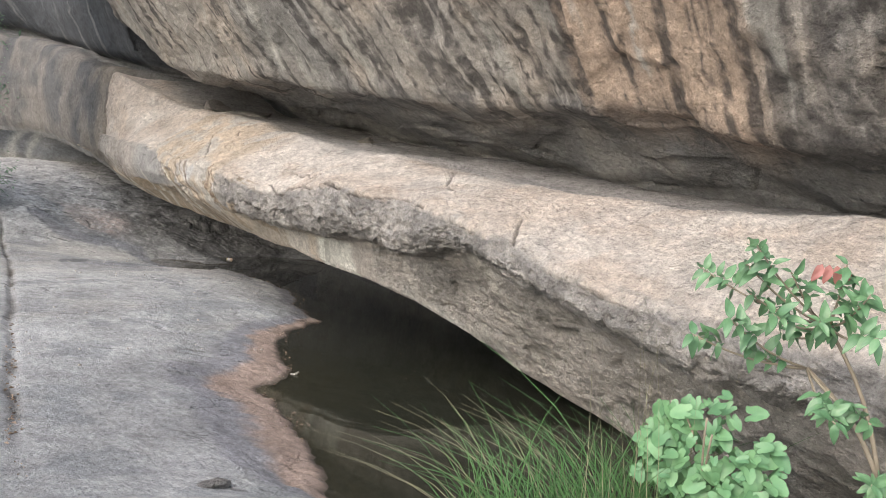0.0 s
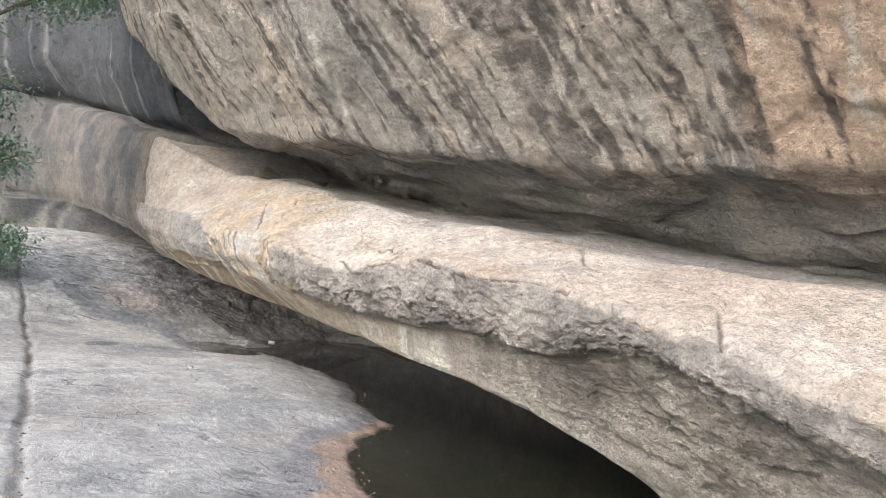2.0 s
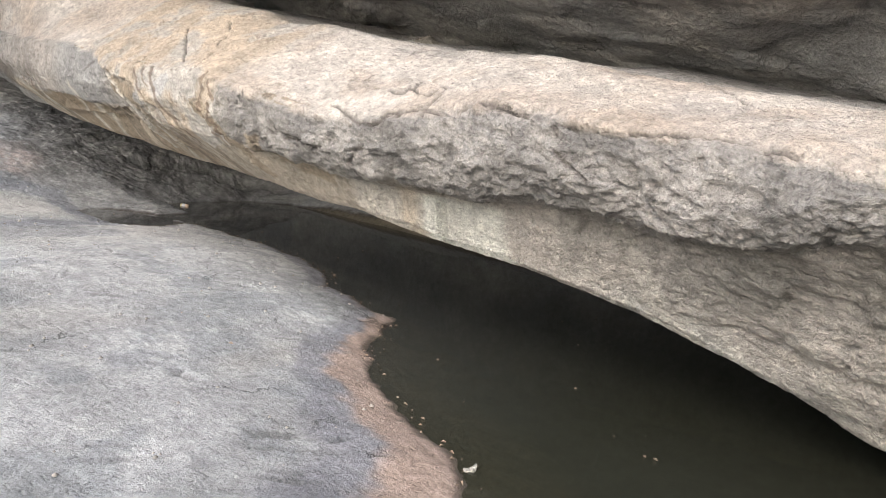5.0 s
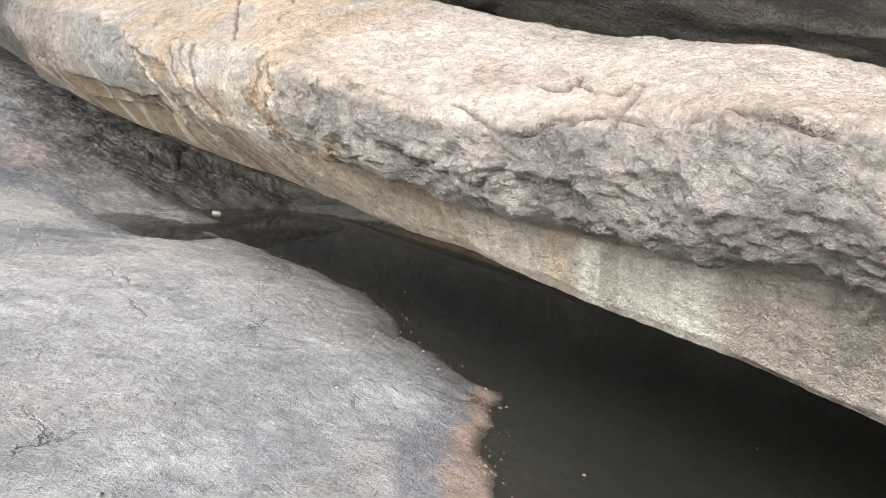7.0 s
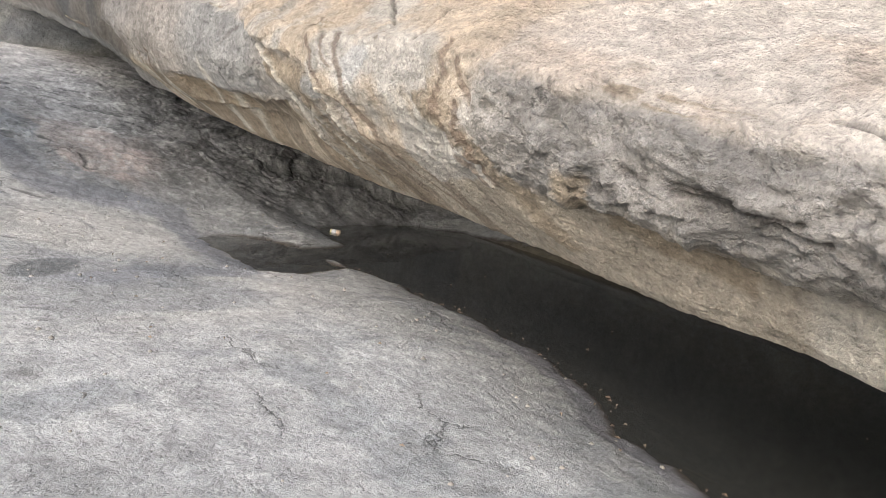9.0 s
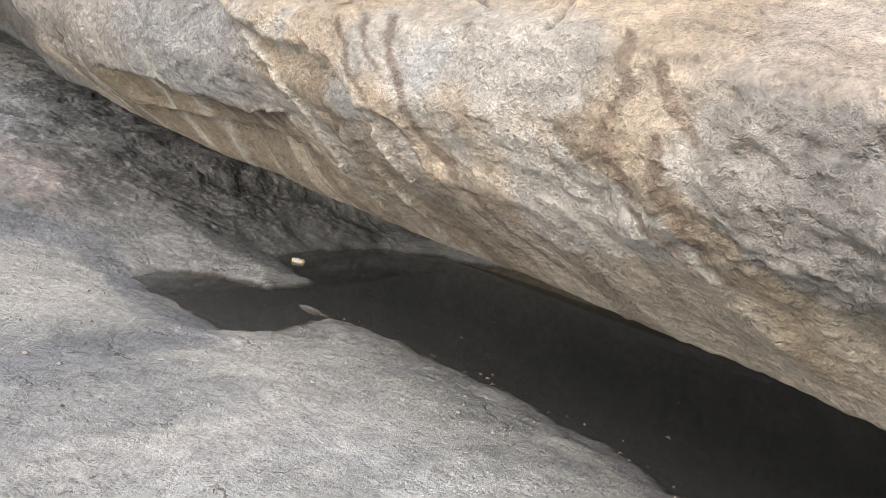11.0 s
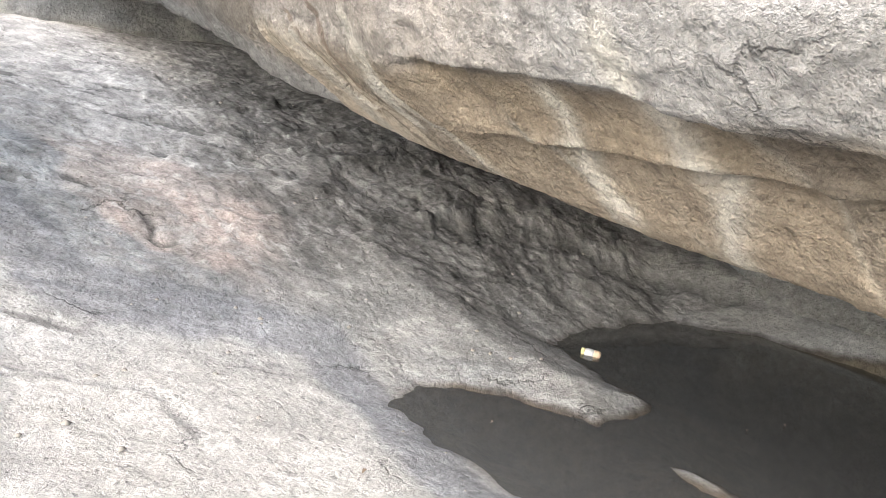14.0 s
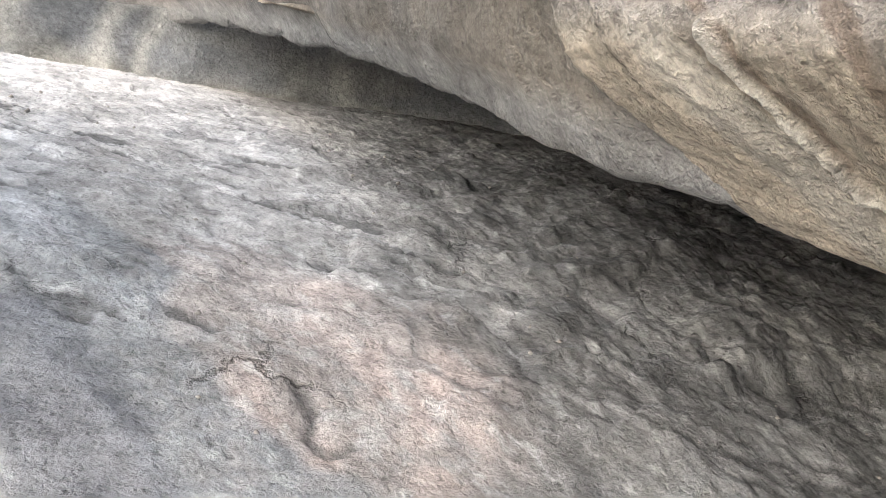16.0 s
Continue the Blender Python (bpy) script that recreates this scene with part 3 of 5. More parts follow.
def build_ledge():
    s = np.concatenate([np.arange(-5, 2, 0.07), np.arange(2, 18.2, 0.0165), np.arange(18.2, 23.5, 0.08)])
    zd = table(s, (-5, -0.3), (3.2, -0.25), (4.2, 0.0), (6.1, 0.42), (7.4, 0.78), (9.2, 0.93), (10.2, 1.03), (11.6, 1.1), (13.4, 1.15), (14.6, 1.23), (16, 1.33), (17.2, 1.52), (18.2, 1.76), (19.5, 2.1), (21, 2.3), (23.5, 2.6))
    nd = table(s, (-5, 5.0), (3.5, 5.45), (4.2, 5.5), (6.1, 5.3), (7.4, 4.84), (9.2, 4.74), (10.2, 4.76), (13.4, 4.95), (16, 4.8), (17.2, 4.7), (18.2, 4.38), (19.5, 4.3), (23.5, 4.4))
    zt = table(s, (-5, 1.2), (3.1, 1.33), (4.1, 1.47), (4.6, 1.62), (5.9, 1.83), (7.6, 1.93), (8.4, 1.85), (9.0, 1.76), (9.6, 1.79), (10.3, 1.86), (11, 1.98), (11.6, 2.06), (13.0, 2.05), (14.3, 2.24), (16, 2.38), (17.9, 2.5), (18.3, 2.3), (23.5, 2.8), soft=0.2)
    zl = table(s, (-5, 0.8), (3.0, 1.0), (4.4, 1.3), (5.2, 1.52), (5.5, 1.56), (5.9, 1.43), (6.2, 1.37), (6.6, 1.37), (7.1, 1.43), (7.7, 1.43), (8.6, 1.39), (9.5, 1.40), (10, 1.47), (11.4, 1.55), (12.7, 1.62), (14.0, 1.67), (15.5, 1.73), (17.9, 2.0), (18.6, 2.1), (23.5, 2.6), soft=0.12)
    nl = table(s, (-5, 4.3), (4.4, 4.36), (5.3, 4.24), (6.1, 4.2), (7, 4.27), (8.5, 4.28), (10.2, 4.17), (12.7, 4.24), (14.6, 4.22), (18.0, 4.2), (18.6, 4.5), (23.5, 4.7))
    cut = table(s, (-5, 0.10), (5.2, 0.12), (5.9, 0.38), (9.6, 0.38), (10.6, 0.16), (18.2, 0.12))
    zb = table(s, (-5, 2.0), (4.4, 2.0), (6.7, 2.17), (8.1, 2.33), (9.6, 2.43), (12.8, 2.75), (15.6, 3.1), (17, 3.55), (18.1, 3.95), (18.7, 2.9), (23.5, 3.2))
    nb = table(s, (-5, 5.2), (9.6, 5.3), (12.8, 5.35), (15.6, 5.2), (17, 4.65), (18.1, 4.2), (18.7, 5.2), (23.5, 5.2))
    nq = table(s, (-5, 4.62), (15.6, 4.6), (18.1, 4.2), (18.7, 4.6), (23.5, 4.6))
    nm = table(s, (-5, 0.0), (18.0, 0.0), (18.6, 0.5), (23.5, 0.6))
    ctrl = [(9.9, zd + 0.9), (nd + 1.6, zd + 0.4), (nd + 0.3, zd + 0.10), (nd, zd), (nd * 0.55 + (nl + cut) * 0.45, zd * 0.55 + (zl - 0.1) * 0.45),
            (nl + cut, zl - 0.09), (nl + 0.03, zl - 0.01), (4.13 + nm, zl * 0.6 + zt * 0.4), (4.15 + nm, zt * 0.94 + zl * 0.06), (4.25 + nm, zt + 0.03), (nq + nm * 0.5, zt * 0.62 + zb * 0.38 + 0.02), (nb, zb), (nb + 0.35, zb - 0.01),
            (nb + 1.0, zb + 0.02), (7.6, zb + 0.12)]
    p, u = loft(s, ctrl, 480, (0.40, 0.74, 4.5))
    corner = 17.05 + 0.75 * (p[..., 2] - 1.8)
    p[..., 0] += 0.25 * step(corner, corner + 0.12, p[..., 1]) * step(1.1, 0.3, p[..., 0] - 4.4) * step(2.25, 2.0, p[..., 2])
    n = normals_of(p)
    x, y, z = p[..., 0], p[..., 1], p[..., 2]
    full = lambda q: np.broadcast_to(q, z.shape)
    a = fbm(x * 0.8, y * 0.8, z * 0.8, 5, 131)
    b = fbm(x * 2.6, y * 2.6, z * 2.6, 5, 133)
    c = fbm(x * 9, y * 9, z * 9, 3, 135)
    # zones: the smooth sheet on top, the broken face, the undercut, the hidden roof of the hollow
    edge_top = z - full(zt) + 0.05 * b + 0.02 * c
    topz = step(-0.03, 0.02, edge_top) * step(9, 3, np.abs(x - 4.0))
    under = step(0.01, -0.07, z - full(zl) + 0.02 * b)
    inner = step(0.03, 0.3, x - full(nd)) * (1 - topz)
    face = np.clip(1 - topz - under, 0, 1)
    swell = 0.07 * fbm(x * 0.7, y * 0.6, z * 0.7, 3, 101)
    broken = 0.06 * fbm(x * 3.2, y * 2.6, z * 3.2, 5, 103, 0.6) + 0.036 * ridge(x * 5, y * 4, z * 5, 4, 107) + 0.026 * fbm(x * 15, y * 15, z * 15, 3, 105, 0.62)
    sheet = 0.02 * fbm(x * 2, y * 1.4, z * 2, 4, 109) + 0.004 * c
    bx, by, bz = x + 0.08 * b, y + 0.10 * a, z + 0.08 * b
    broken = 0.55 * broken + 0.038 * facets(bx * 3.4, by * 2.2, bz * 3.8, 151) + 0.02 * facets(bx * 9, by * 6, bz * 10, 153)
    plates = 0.030 * facets(bx * 1.3, by * 0.9, bz * 3.0, 155, 0.4) + 0.010 * facets(bx * 4, by * 2.6, bz * 6, 157, 0.5)
    skew = y + 0.75 * (x - 4.2) + 0.10 * b
    farther = step(9.3, 10.8, y)
    ribs = (0.07 * ridge(skew * 0.95 + 0.35 * a, z * 0.3, 0.0, 4, 111) + 0.02 * ridge(skew * 4.2, z * 0.6, 1.0, 3, 112)) * farther * step(0.0, 0.3, z - full(zd))
    flake = fbm(x * 1.3, y * 0.9, z * 1.3, 5, 117)
    lift = flake * 6
    terr = 0.030 * (np.floor(lift) + np.clip((lift % 1) * 6, 0, 1)) / 6 * 2
    thick = 0.035 * step(-0.02, 0.03, edge_top) * step(16, 13.5, y)
    disp = swell + face * broken * (1 - 0.75 * step(10.4, 12, y)) + topz * (sheet + plates) + under * (broken * (0.2 + 0.6 * step(8.0, 7.2, y)) * (1 - 0.6 * farther) * step(0.0, 0.3, z - full(zd)) + ribs) + terr * (0.5 * topz + 0.9 * face + 0.5 * under * (1 - farther)) + thick * topz
    disp = disp + 0.05 * fbm(0, y * 1.6, 0, 4, 121) * face
    disp = disp + (face * (1 - 0.7 * step(10.4, 12, y)) + 0.45 * topz + 0.3 * under) * (1 - inner) * (0.014 * facets(bx * 22, by * 15, bz * 24, 159) + 0.012 * fbm(x * 34, y * 26, z * 34, 2, 161))
    lips = np.clip(1 - np.abs((lift % 1) - 0.08) / 0.07, 0, 1) * step(-0.25, 0.15, fbm(x * 2.5, y * 2, z * 2.5, 3, 119))
    # two stepped shelves on the far undercut
    shelf1 = z - np.interp(y, (13.0, 13.3, 13.6, 14.0, 14.35, 14.6, 15.6), (1.66, 1.62, 1.595, 1.61, 1.65, 1.71, 1.73)) + 0.015 * b
    shelf2 = z - np.interp(y, (13.0, 13.7, 14.3, 14.7, 16.1), (1.48, 1.44, 1.47, 1.50, 1.52)) + 0.015 * b
    on = step(12.95, 13.5, y) * step(15.9, 15.3, y)
    disp = disp - on * 0.075 * step(0.01, -0.01, shelf1) * step(-0.3, -0.1, shelf1) - on * 0.06 * step(0.01, -0.01, shelf2) * step(-0.25, -0.05, shelf2)
    cream_line = np.interp(y, (10.8, 11.6, 12.08, 12.12, 12.19, 12.24, 12.34, 12.45, 12.58, 12.79, 13.03, 13.2, 13.37, 13.71, 14.2), (1.5, 1.38, 1.43, 1.5, 1.6, 1.69, 1.74, 1.82, 1.88, 1.93, 1.95, 1.98, 2.03, 2.13, 2.3))
    cream = step(-0.012, 0.012, z - cream_line + 0.05 * b + 0.02 * c) * step(10.6, 11.2, y) * step(14.3, 14.0, y)
    disp = disp + 0.055 * cream * step(12.1, 12.5, y)
    # the lower lip under the near undercut
    lip = z - full(zd) - 0.10 - 0.04 * b
    disp = disp - 0.07 * step(0.012, -0.012, lip) * step(5.4, 6.2, y) * step(10.2, 9.4, y) * (1 - inner)
    groove = np.zeros(z.shape)
    for line in TOP_CRACKS + FACE_CRACKS:
        r = near_line(p + 0.025 * np.stack([c, b, c], 2), line, n)
        groove = np.maximum(groove, np.exp(-(r / 0.014) ** 2) * step(-0.6, -0.1, b + c))
    hair = step(0.955, 0.99, ridge(x * 0.75 + 0.2 * fbm(x * 2, y * 2, z * 2, 3, 123), y * 0.6, z * 0.75, 2, 125)) * step(-0.1, 0.3, a) * (1 - inner)
    vein = np.zeros(z.shape)
    for line in VEINS:
        r = near_line(p + 0.02 * np.stack([b, c, b], 2), line, n)
        vein = np.maximum(vein, np.exp(-(r / 0.017) ** 2))
    pale_run = np.zeros(z.shape)
    for line in PALE_RUNS:
        r = near_line(p + 0.04 * np.stack([b, c, b], 2), line, n)
        pale_run = np.maximum(pale_run, np.exp(-(r / 0.055) ** 2))
    disp = disp - 0.03 * groove - 0.008 * hair + 0.03 * vein
    p = p + n * disp[..., None]
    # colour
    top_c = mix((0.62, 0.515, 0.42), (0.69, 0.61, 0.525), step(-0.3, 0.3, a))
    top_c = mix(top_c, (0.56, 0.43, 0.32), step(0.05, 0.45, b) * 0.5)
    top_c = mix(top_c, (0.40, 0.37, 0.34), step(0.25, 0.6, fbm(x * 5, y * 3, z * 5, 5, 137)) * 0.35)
    # face darker than the top: rougher grey stone, plus shade put into the colour
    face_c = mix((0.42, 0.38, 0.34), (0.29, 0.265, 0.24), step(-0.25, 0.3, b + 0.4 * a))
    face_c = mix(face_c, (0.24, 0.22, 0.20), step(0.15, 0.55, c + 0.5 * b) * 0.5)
    face_c = mix(face_c, top_c, step(10.2, 11.5, y) * 0.3)
    smooth_grey = step(13.2, 13.7, y) * step(15.2, 14.6, y + 0.2 * b)
    face_c = mix(face_c, (0.37, 0.36, 0.345), smooth_grey * 0.8)
    und_c = mix((0.57, 0.465, 0.335), (0.46, 0.385, 0.29), step(-0.3, 0.3, a))
    und_c = mix(und_c, mix((0.48, 0.43, 0.38), (0.35, 0.32, 0.285), step(-0.2, 0.3, b)), step(9.2, 7.6, y) * 0.85)
    und_c = mix(und_c, (0.36, 0.27, 0.175), step(0.0, 0.18, fbm(skew * 1.7, z * 0.5, 0, 5, 141, 0.6)) * farther * 0.8)
    und_c = mix(und_c, (0.60, 0.55, 0.46), step(0.15, 0.4, fbm(skew * 3.1, z * 0.35, 4, 4, 143)) * 0.55)
    und_c = mix(und_c, (0.24, 0.185, 0.13), step(0.2, 0.32, fbm(skew * 4.5, z * 0.5, 9, 4, 144)) * farther * 0.75)
    pale = step(7.85, 7.97, y + 0.05 * b) * step(8.85, 8.68, y + 0.05 * b) * step(1.33, 1.25, z)
    und_c = mix(und_c, (0.80, 0.77, 0.66), pale * (0.74 + 0.25 * step(-0.2, 0.1, fbm(y * 9, z * 0.7, 0, 3, 145))))
    und_c = mix(und_c, (0.20, 0.19, 0.13), pale * step(0.25, 0.4, fbm(y * 12, z * 0.9, 3, 3, 146)) * 0.4)
    und_c = mix(und_c, (0.62, 0.58, 0.50), step(8.9, 9.0, y) * step(9.6, 9.45, y) * 0.6)
    low = step(0.35, 0.0, z - full(zd) - 0.10 * b)
    und_c = mix(und_c, (0.70, 0.665, 0.58), low * step(5.6, 6.2, y) * step(7.6, 7.0, y) * (0.4 + 0.6 * step(-0.1, 0.2, fbm(skew * 6, z * 0.6, 0, 3, 147))) * 0.85)
    und_c = mix(und_c, (0.60, 0.51, 0.43), low * step(5.8, 5.0, y) * 0.8)
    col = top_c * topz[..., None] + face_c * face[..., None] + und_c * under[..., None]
    col = mix(col, mix((0.60, 0.47, 0.33), (0.56, 0.51, 0.44), step(-0.1, 0.3, b)), cream * 0.9)
    tanside = step(13.25, 13.05, y - 0.35 * (z - 1.9) + 0.05 * b) * step(12.2, 12.35, y) * (1 - cream) * step(1.35, 1.5, z)
    col = mix(col, mix((0.40, 0.315, 0.225), (0.45, 0.40, 0.34), step(-0.15, 0.2, b + 0.4 * c)), tanside * 0.8)
    greys = step(1.15, 0.8, np.hypot((y - 12.5) / 0.13, (z - 1.77) / 0.06) + 0.5 * c) + step(1.15, 0.8, np.hypot((y - 12.1) / 0.13, (z - 1.92) / 0.11) + 0.5 * c)
    col = mix(col, (0.46, 0.455, 0.44), np.clip(greys, 0, 1) * 0.7)
    tan = np.zeros(z.shape)
    for line, w in TAN_BANDS:
        r = near_line(p + 0.08 * np.stack([b, c, b], 2), line, n)
        tan = np.maximum(tan, step(w * 1.3, w * 0.6, r))
    col = mix(col, (0.37, 0.28, 0.18), tan * 0.8)
    brown = np.zeros(z.shape)
    for line, w in BROWN_RUNS + WIDE_RUNS:
        r = near_line(p + 0.02 * np.stack([c, c, b], 2), line, n)
        brown = np.maximum(brown, step(w * 0.95, w * 0.6, r) * step(-1.2, -0.6, b + c))
    col = mix(col, (0.22, 0.145, 0.095), brown * 0.68)
    col = mix(col, (0.72, 0.665, 0.56), np.maximum(vein * 0.85, pale_run * 0.75))
    # shade put into the colour: greyer hollow roof and recess floor
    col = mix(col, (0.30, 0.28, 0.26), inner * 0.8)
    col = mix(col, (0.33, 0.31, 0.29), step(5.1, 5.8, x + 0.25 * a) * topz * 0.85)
    col = mix(col, col * 0.5, lips * (0.6 * topz + 0.9 * face + 0.4 * under * (1 - farther)))
    col = mix(col, (0.11, 0.09, 0.075), np.maximum(groove * 0.85, hair * 0.6) * (1 - inner))
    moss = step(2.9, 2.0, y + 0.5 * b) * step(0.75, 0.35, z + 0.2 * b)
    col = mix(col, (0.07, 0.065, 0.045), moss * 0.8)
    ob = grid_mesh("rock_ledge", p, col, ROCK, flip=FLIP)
    return tagged(ob, "long overhanging pale granite ledge above the pool", "rock ledge", kind="structure")


SIDE, FLIP = 1.0, False
ledge = build_ledge()


# ---- the great overhanging rock above ----
def build_upper():
    s = np.concatenate([np.arange(-5, 1.5, 0.1), np.arange(1.5, 22.5, 0.03)])
    zr = table(s, (-5, 2.3), (2.6, 2.6), (3.8, 2.72), (5, 2.94), (6.65, 3.0), (10.4, 3.32), (12.5, 3.45), (14.2, 3.68), (15.8, 4.5), (17.5, 5.46), (19.75, 6.66), (22.5, 8.1))
    nr = table(s, (-5, 5.9), (6.6, 5.85), (10.4, 5.35), (14.2, 4.58), (15.8, 4.2), (17.5, 4.0), (19.75, 3.8), (22.5, 3.6))
    zf = table(s, (-5, 2.0), (4.4, 2.0), (6.7, 2.17), (9.6, 2.43), (12.8, 2.75), (15.6, 3.15), (18.2, 4.05), (20, 4.8), (22.5, 6.3))
    up = table(s, (-5, 1.0), (14, 1.0), (22.5, 0.5))
    ctrl = [(7.6, zf - 0.1), (7.35, zf + 0.15), (nr * 0.25 + 7.2 * 0.75, zf * 0.55 + zr * 0.45), (nr * 0.6 + 7.1 * 0.4, zf * 0.2 + zr * 0.8), (nr, zr), (nr - 0.25, zr + 0.3),
            (nr - 0.9 * up, zr + 1.15), (nr - 1.6 * up, zr + 2.4), (nr - 2.1 * up, zr + 4.2), (nr - 2.0 * up, zr + 7.0), (nr - 0.5, zr + 10.0), (nr + 3, zr + 12.0), (nr + 8, zr + 12.5)]
    p, u = loft(s, ctrl, 380, (0.0, 0.42, 2.2))
    n = normals_of(p)
    x, y, z = p[..., 0], p[..., 1], p[..., 2]
    run = arc(p)
    over = step(-0.12, 0.12, z - np.broadcast_to(zr, z.shape))
    flake = fbm(x * 0.8, y * 0.9, z * 0.6, 4, 217)
    disp = 0.22 * fbm(x * 0.45, y * 0.4, z * 0.45, 3, 201) + 0.05 * fbm(x * 2.2, y * 2.2, z * 1.4, 5, 203, 0.58) * (0.4 + 0.6 * over)
    disp = disp + over * 0.10 * np.floor(flake * 5) / 5 + over * 0.02 * fbm(x * 9, y * 9, z * 5, 3, 209, 0.6) + (1 - over) * 0.12 * fbm(x * 1.2, y * 0.8, z * 2.0, 4, 205)
    disp = disp + over * (0.06 * facets(x * 1.1, y * 1.0, z * 0.7, 251, 0.5) + 0.02 * facets(x * 4, y * 4, z * 2.4, 253, 0.6)) + (1 - over) * 0.06 * facets(x * 1.8, y * 1.2, z * 2.6, 255, 0.8)
    niche = np.exp(-((y - 13.2) / 1.3) ** 2) * (1 - over)
    disp = disp + niche * 0.22 * fbm(x * 2.1, y * 1.9, z * 2.4, 5, 207, 0.6)
    p = p + n * disp[..., None] * SIDE
    lane = y + 0.12 * fbm(y * 0.8, run * 0.4, 0, 3, 211) - 0.30 * run * step(3.5, 9.0, y)
    a = fbm(lane * 0.55, run * 0.10, 0, 4, 221)
    b = fbm(lane * 3.0, run * 0.13, 3, 5, 223, 0.65)
    c = fbm(lane * 11.0, run * 0.35, 7, 4, 225, 0.7)
    e = fbm(x * 1.5, y * 1.5, z * 1.5, 5, 227)
    g = fbm(x * 7, y * 7, z * 7, 4, 228, 0.65)
    col = mix((0.46, 0.41, 0.35), (0.54, 0.45, 0.36), step(-0.2, 0.3, e))
    col = mix(col, (0.36, 0.335, 0.30), step(0.0, 0.4, fbm(lane * 1.1, run * 0.2, 11, 4, 229)))
    warm = step(5.62, 5.5, y + 0.03 * g) * step(3.2, 3.6, y)
    col = mix(col, (0.64, 0.45, 0.31), warm * 0.88)
    belt = np.interp(y, (2.0, 3.1, 3.4, 5.35, 5.5, 5.62, 5.9, 7.5, 8.2, 10.0, 10.6, 12, 14), (0.55, 0.45, -0.15, -0.2, 0.7, 0.55, 0.2, 0.22, 0.26, 0.16, -0.04, -0.04, -0.08))
    dark = step(0.0, 0.16, 0.3 * a + 0.7 * b + 0.7 * c + 0.3 * g + belt)
    dark = dark * (0.5 + 0.5 * step(-0.25, 0.15, g))
    col = mix(col, (0.085, 0.075, 0.07), dark * 0.85)
    white = np.exp(-((y - 10.8 + 0.35 * (4.6 - z) * -0.6) / 0.10) ** 2) * step(3.45, 3.7, z) * step(4.75, 4.5, z)
    white = np.maximum(white, np.exp(-((y - 4.62 - 0.03 * g) / 0.05) ** 2) * step(3.1, 3.2, z) * step(3.9, 3.7, z) * step(-0.2, 0.1, b + g))
    col = mix(col, (0.66, 0.62, 0.54), np.clip(white, 0, 1) * 0.85)
    col = mix(col, (0.60, 0.56, 0.48), step(0.36, 0.46, fbm(lane * 2.8, run * 0.25, 19, 3, 231) + 0.15 * c) * 0.5)
    # recess below the rim: its shade is put into these greys
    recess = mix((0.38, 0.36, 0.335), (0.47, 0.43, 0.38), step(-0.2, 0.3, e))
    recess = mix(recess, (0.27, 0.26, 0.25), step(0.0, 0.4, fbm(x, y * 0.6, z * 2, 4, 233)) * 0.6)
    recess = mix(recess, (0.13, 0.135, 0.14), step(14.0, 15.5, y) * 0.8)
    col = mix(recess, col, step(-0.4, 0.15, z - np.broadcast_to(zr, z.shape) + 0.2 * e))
    col = col * 0.86
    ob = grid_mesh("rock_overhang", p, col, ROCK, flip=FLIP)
    return tagged(ob, "huge overhanging granite boulder streaked black and tan", "rock overhang", kind="structure")


upper = build_upper()


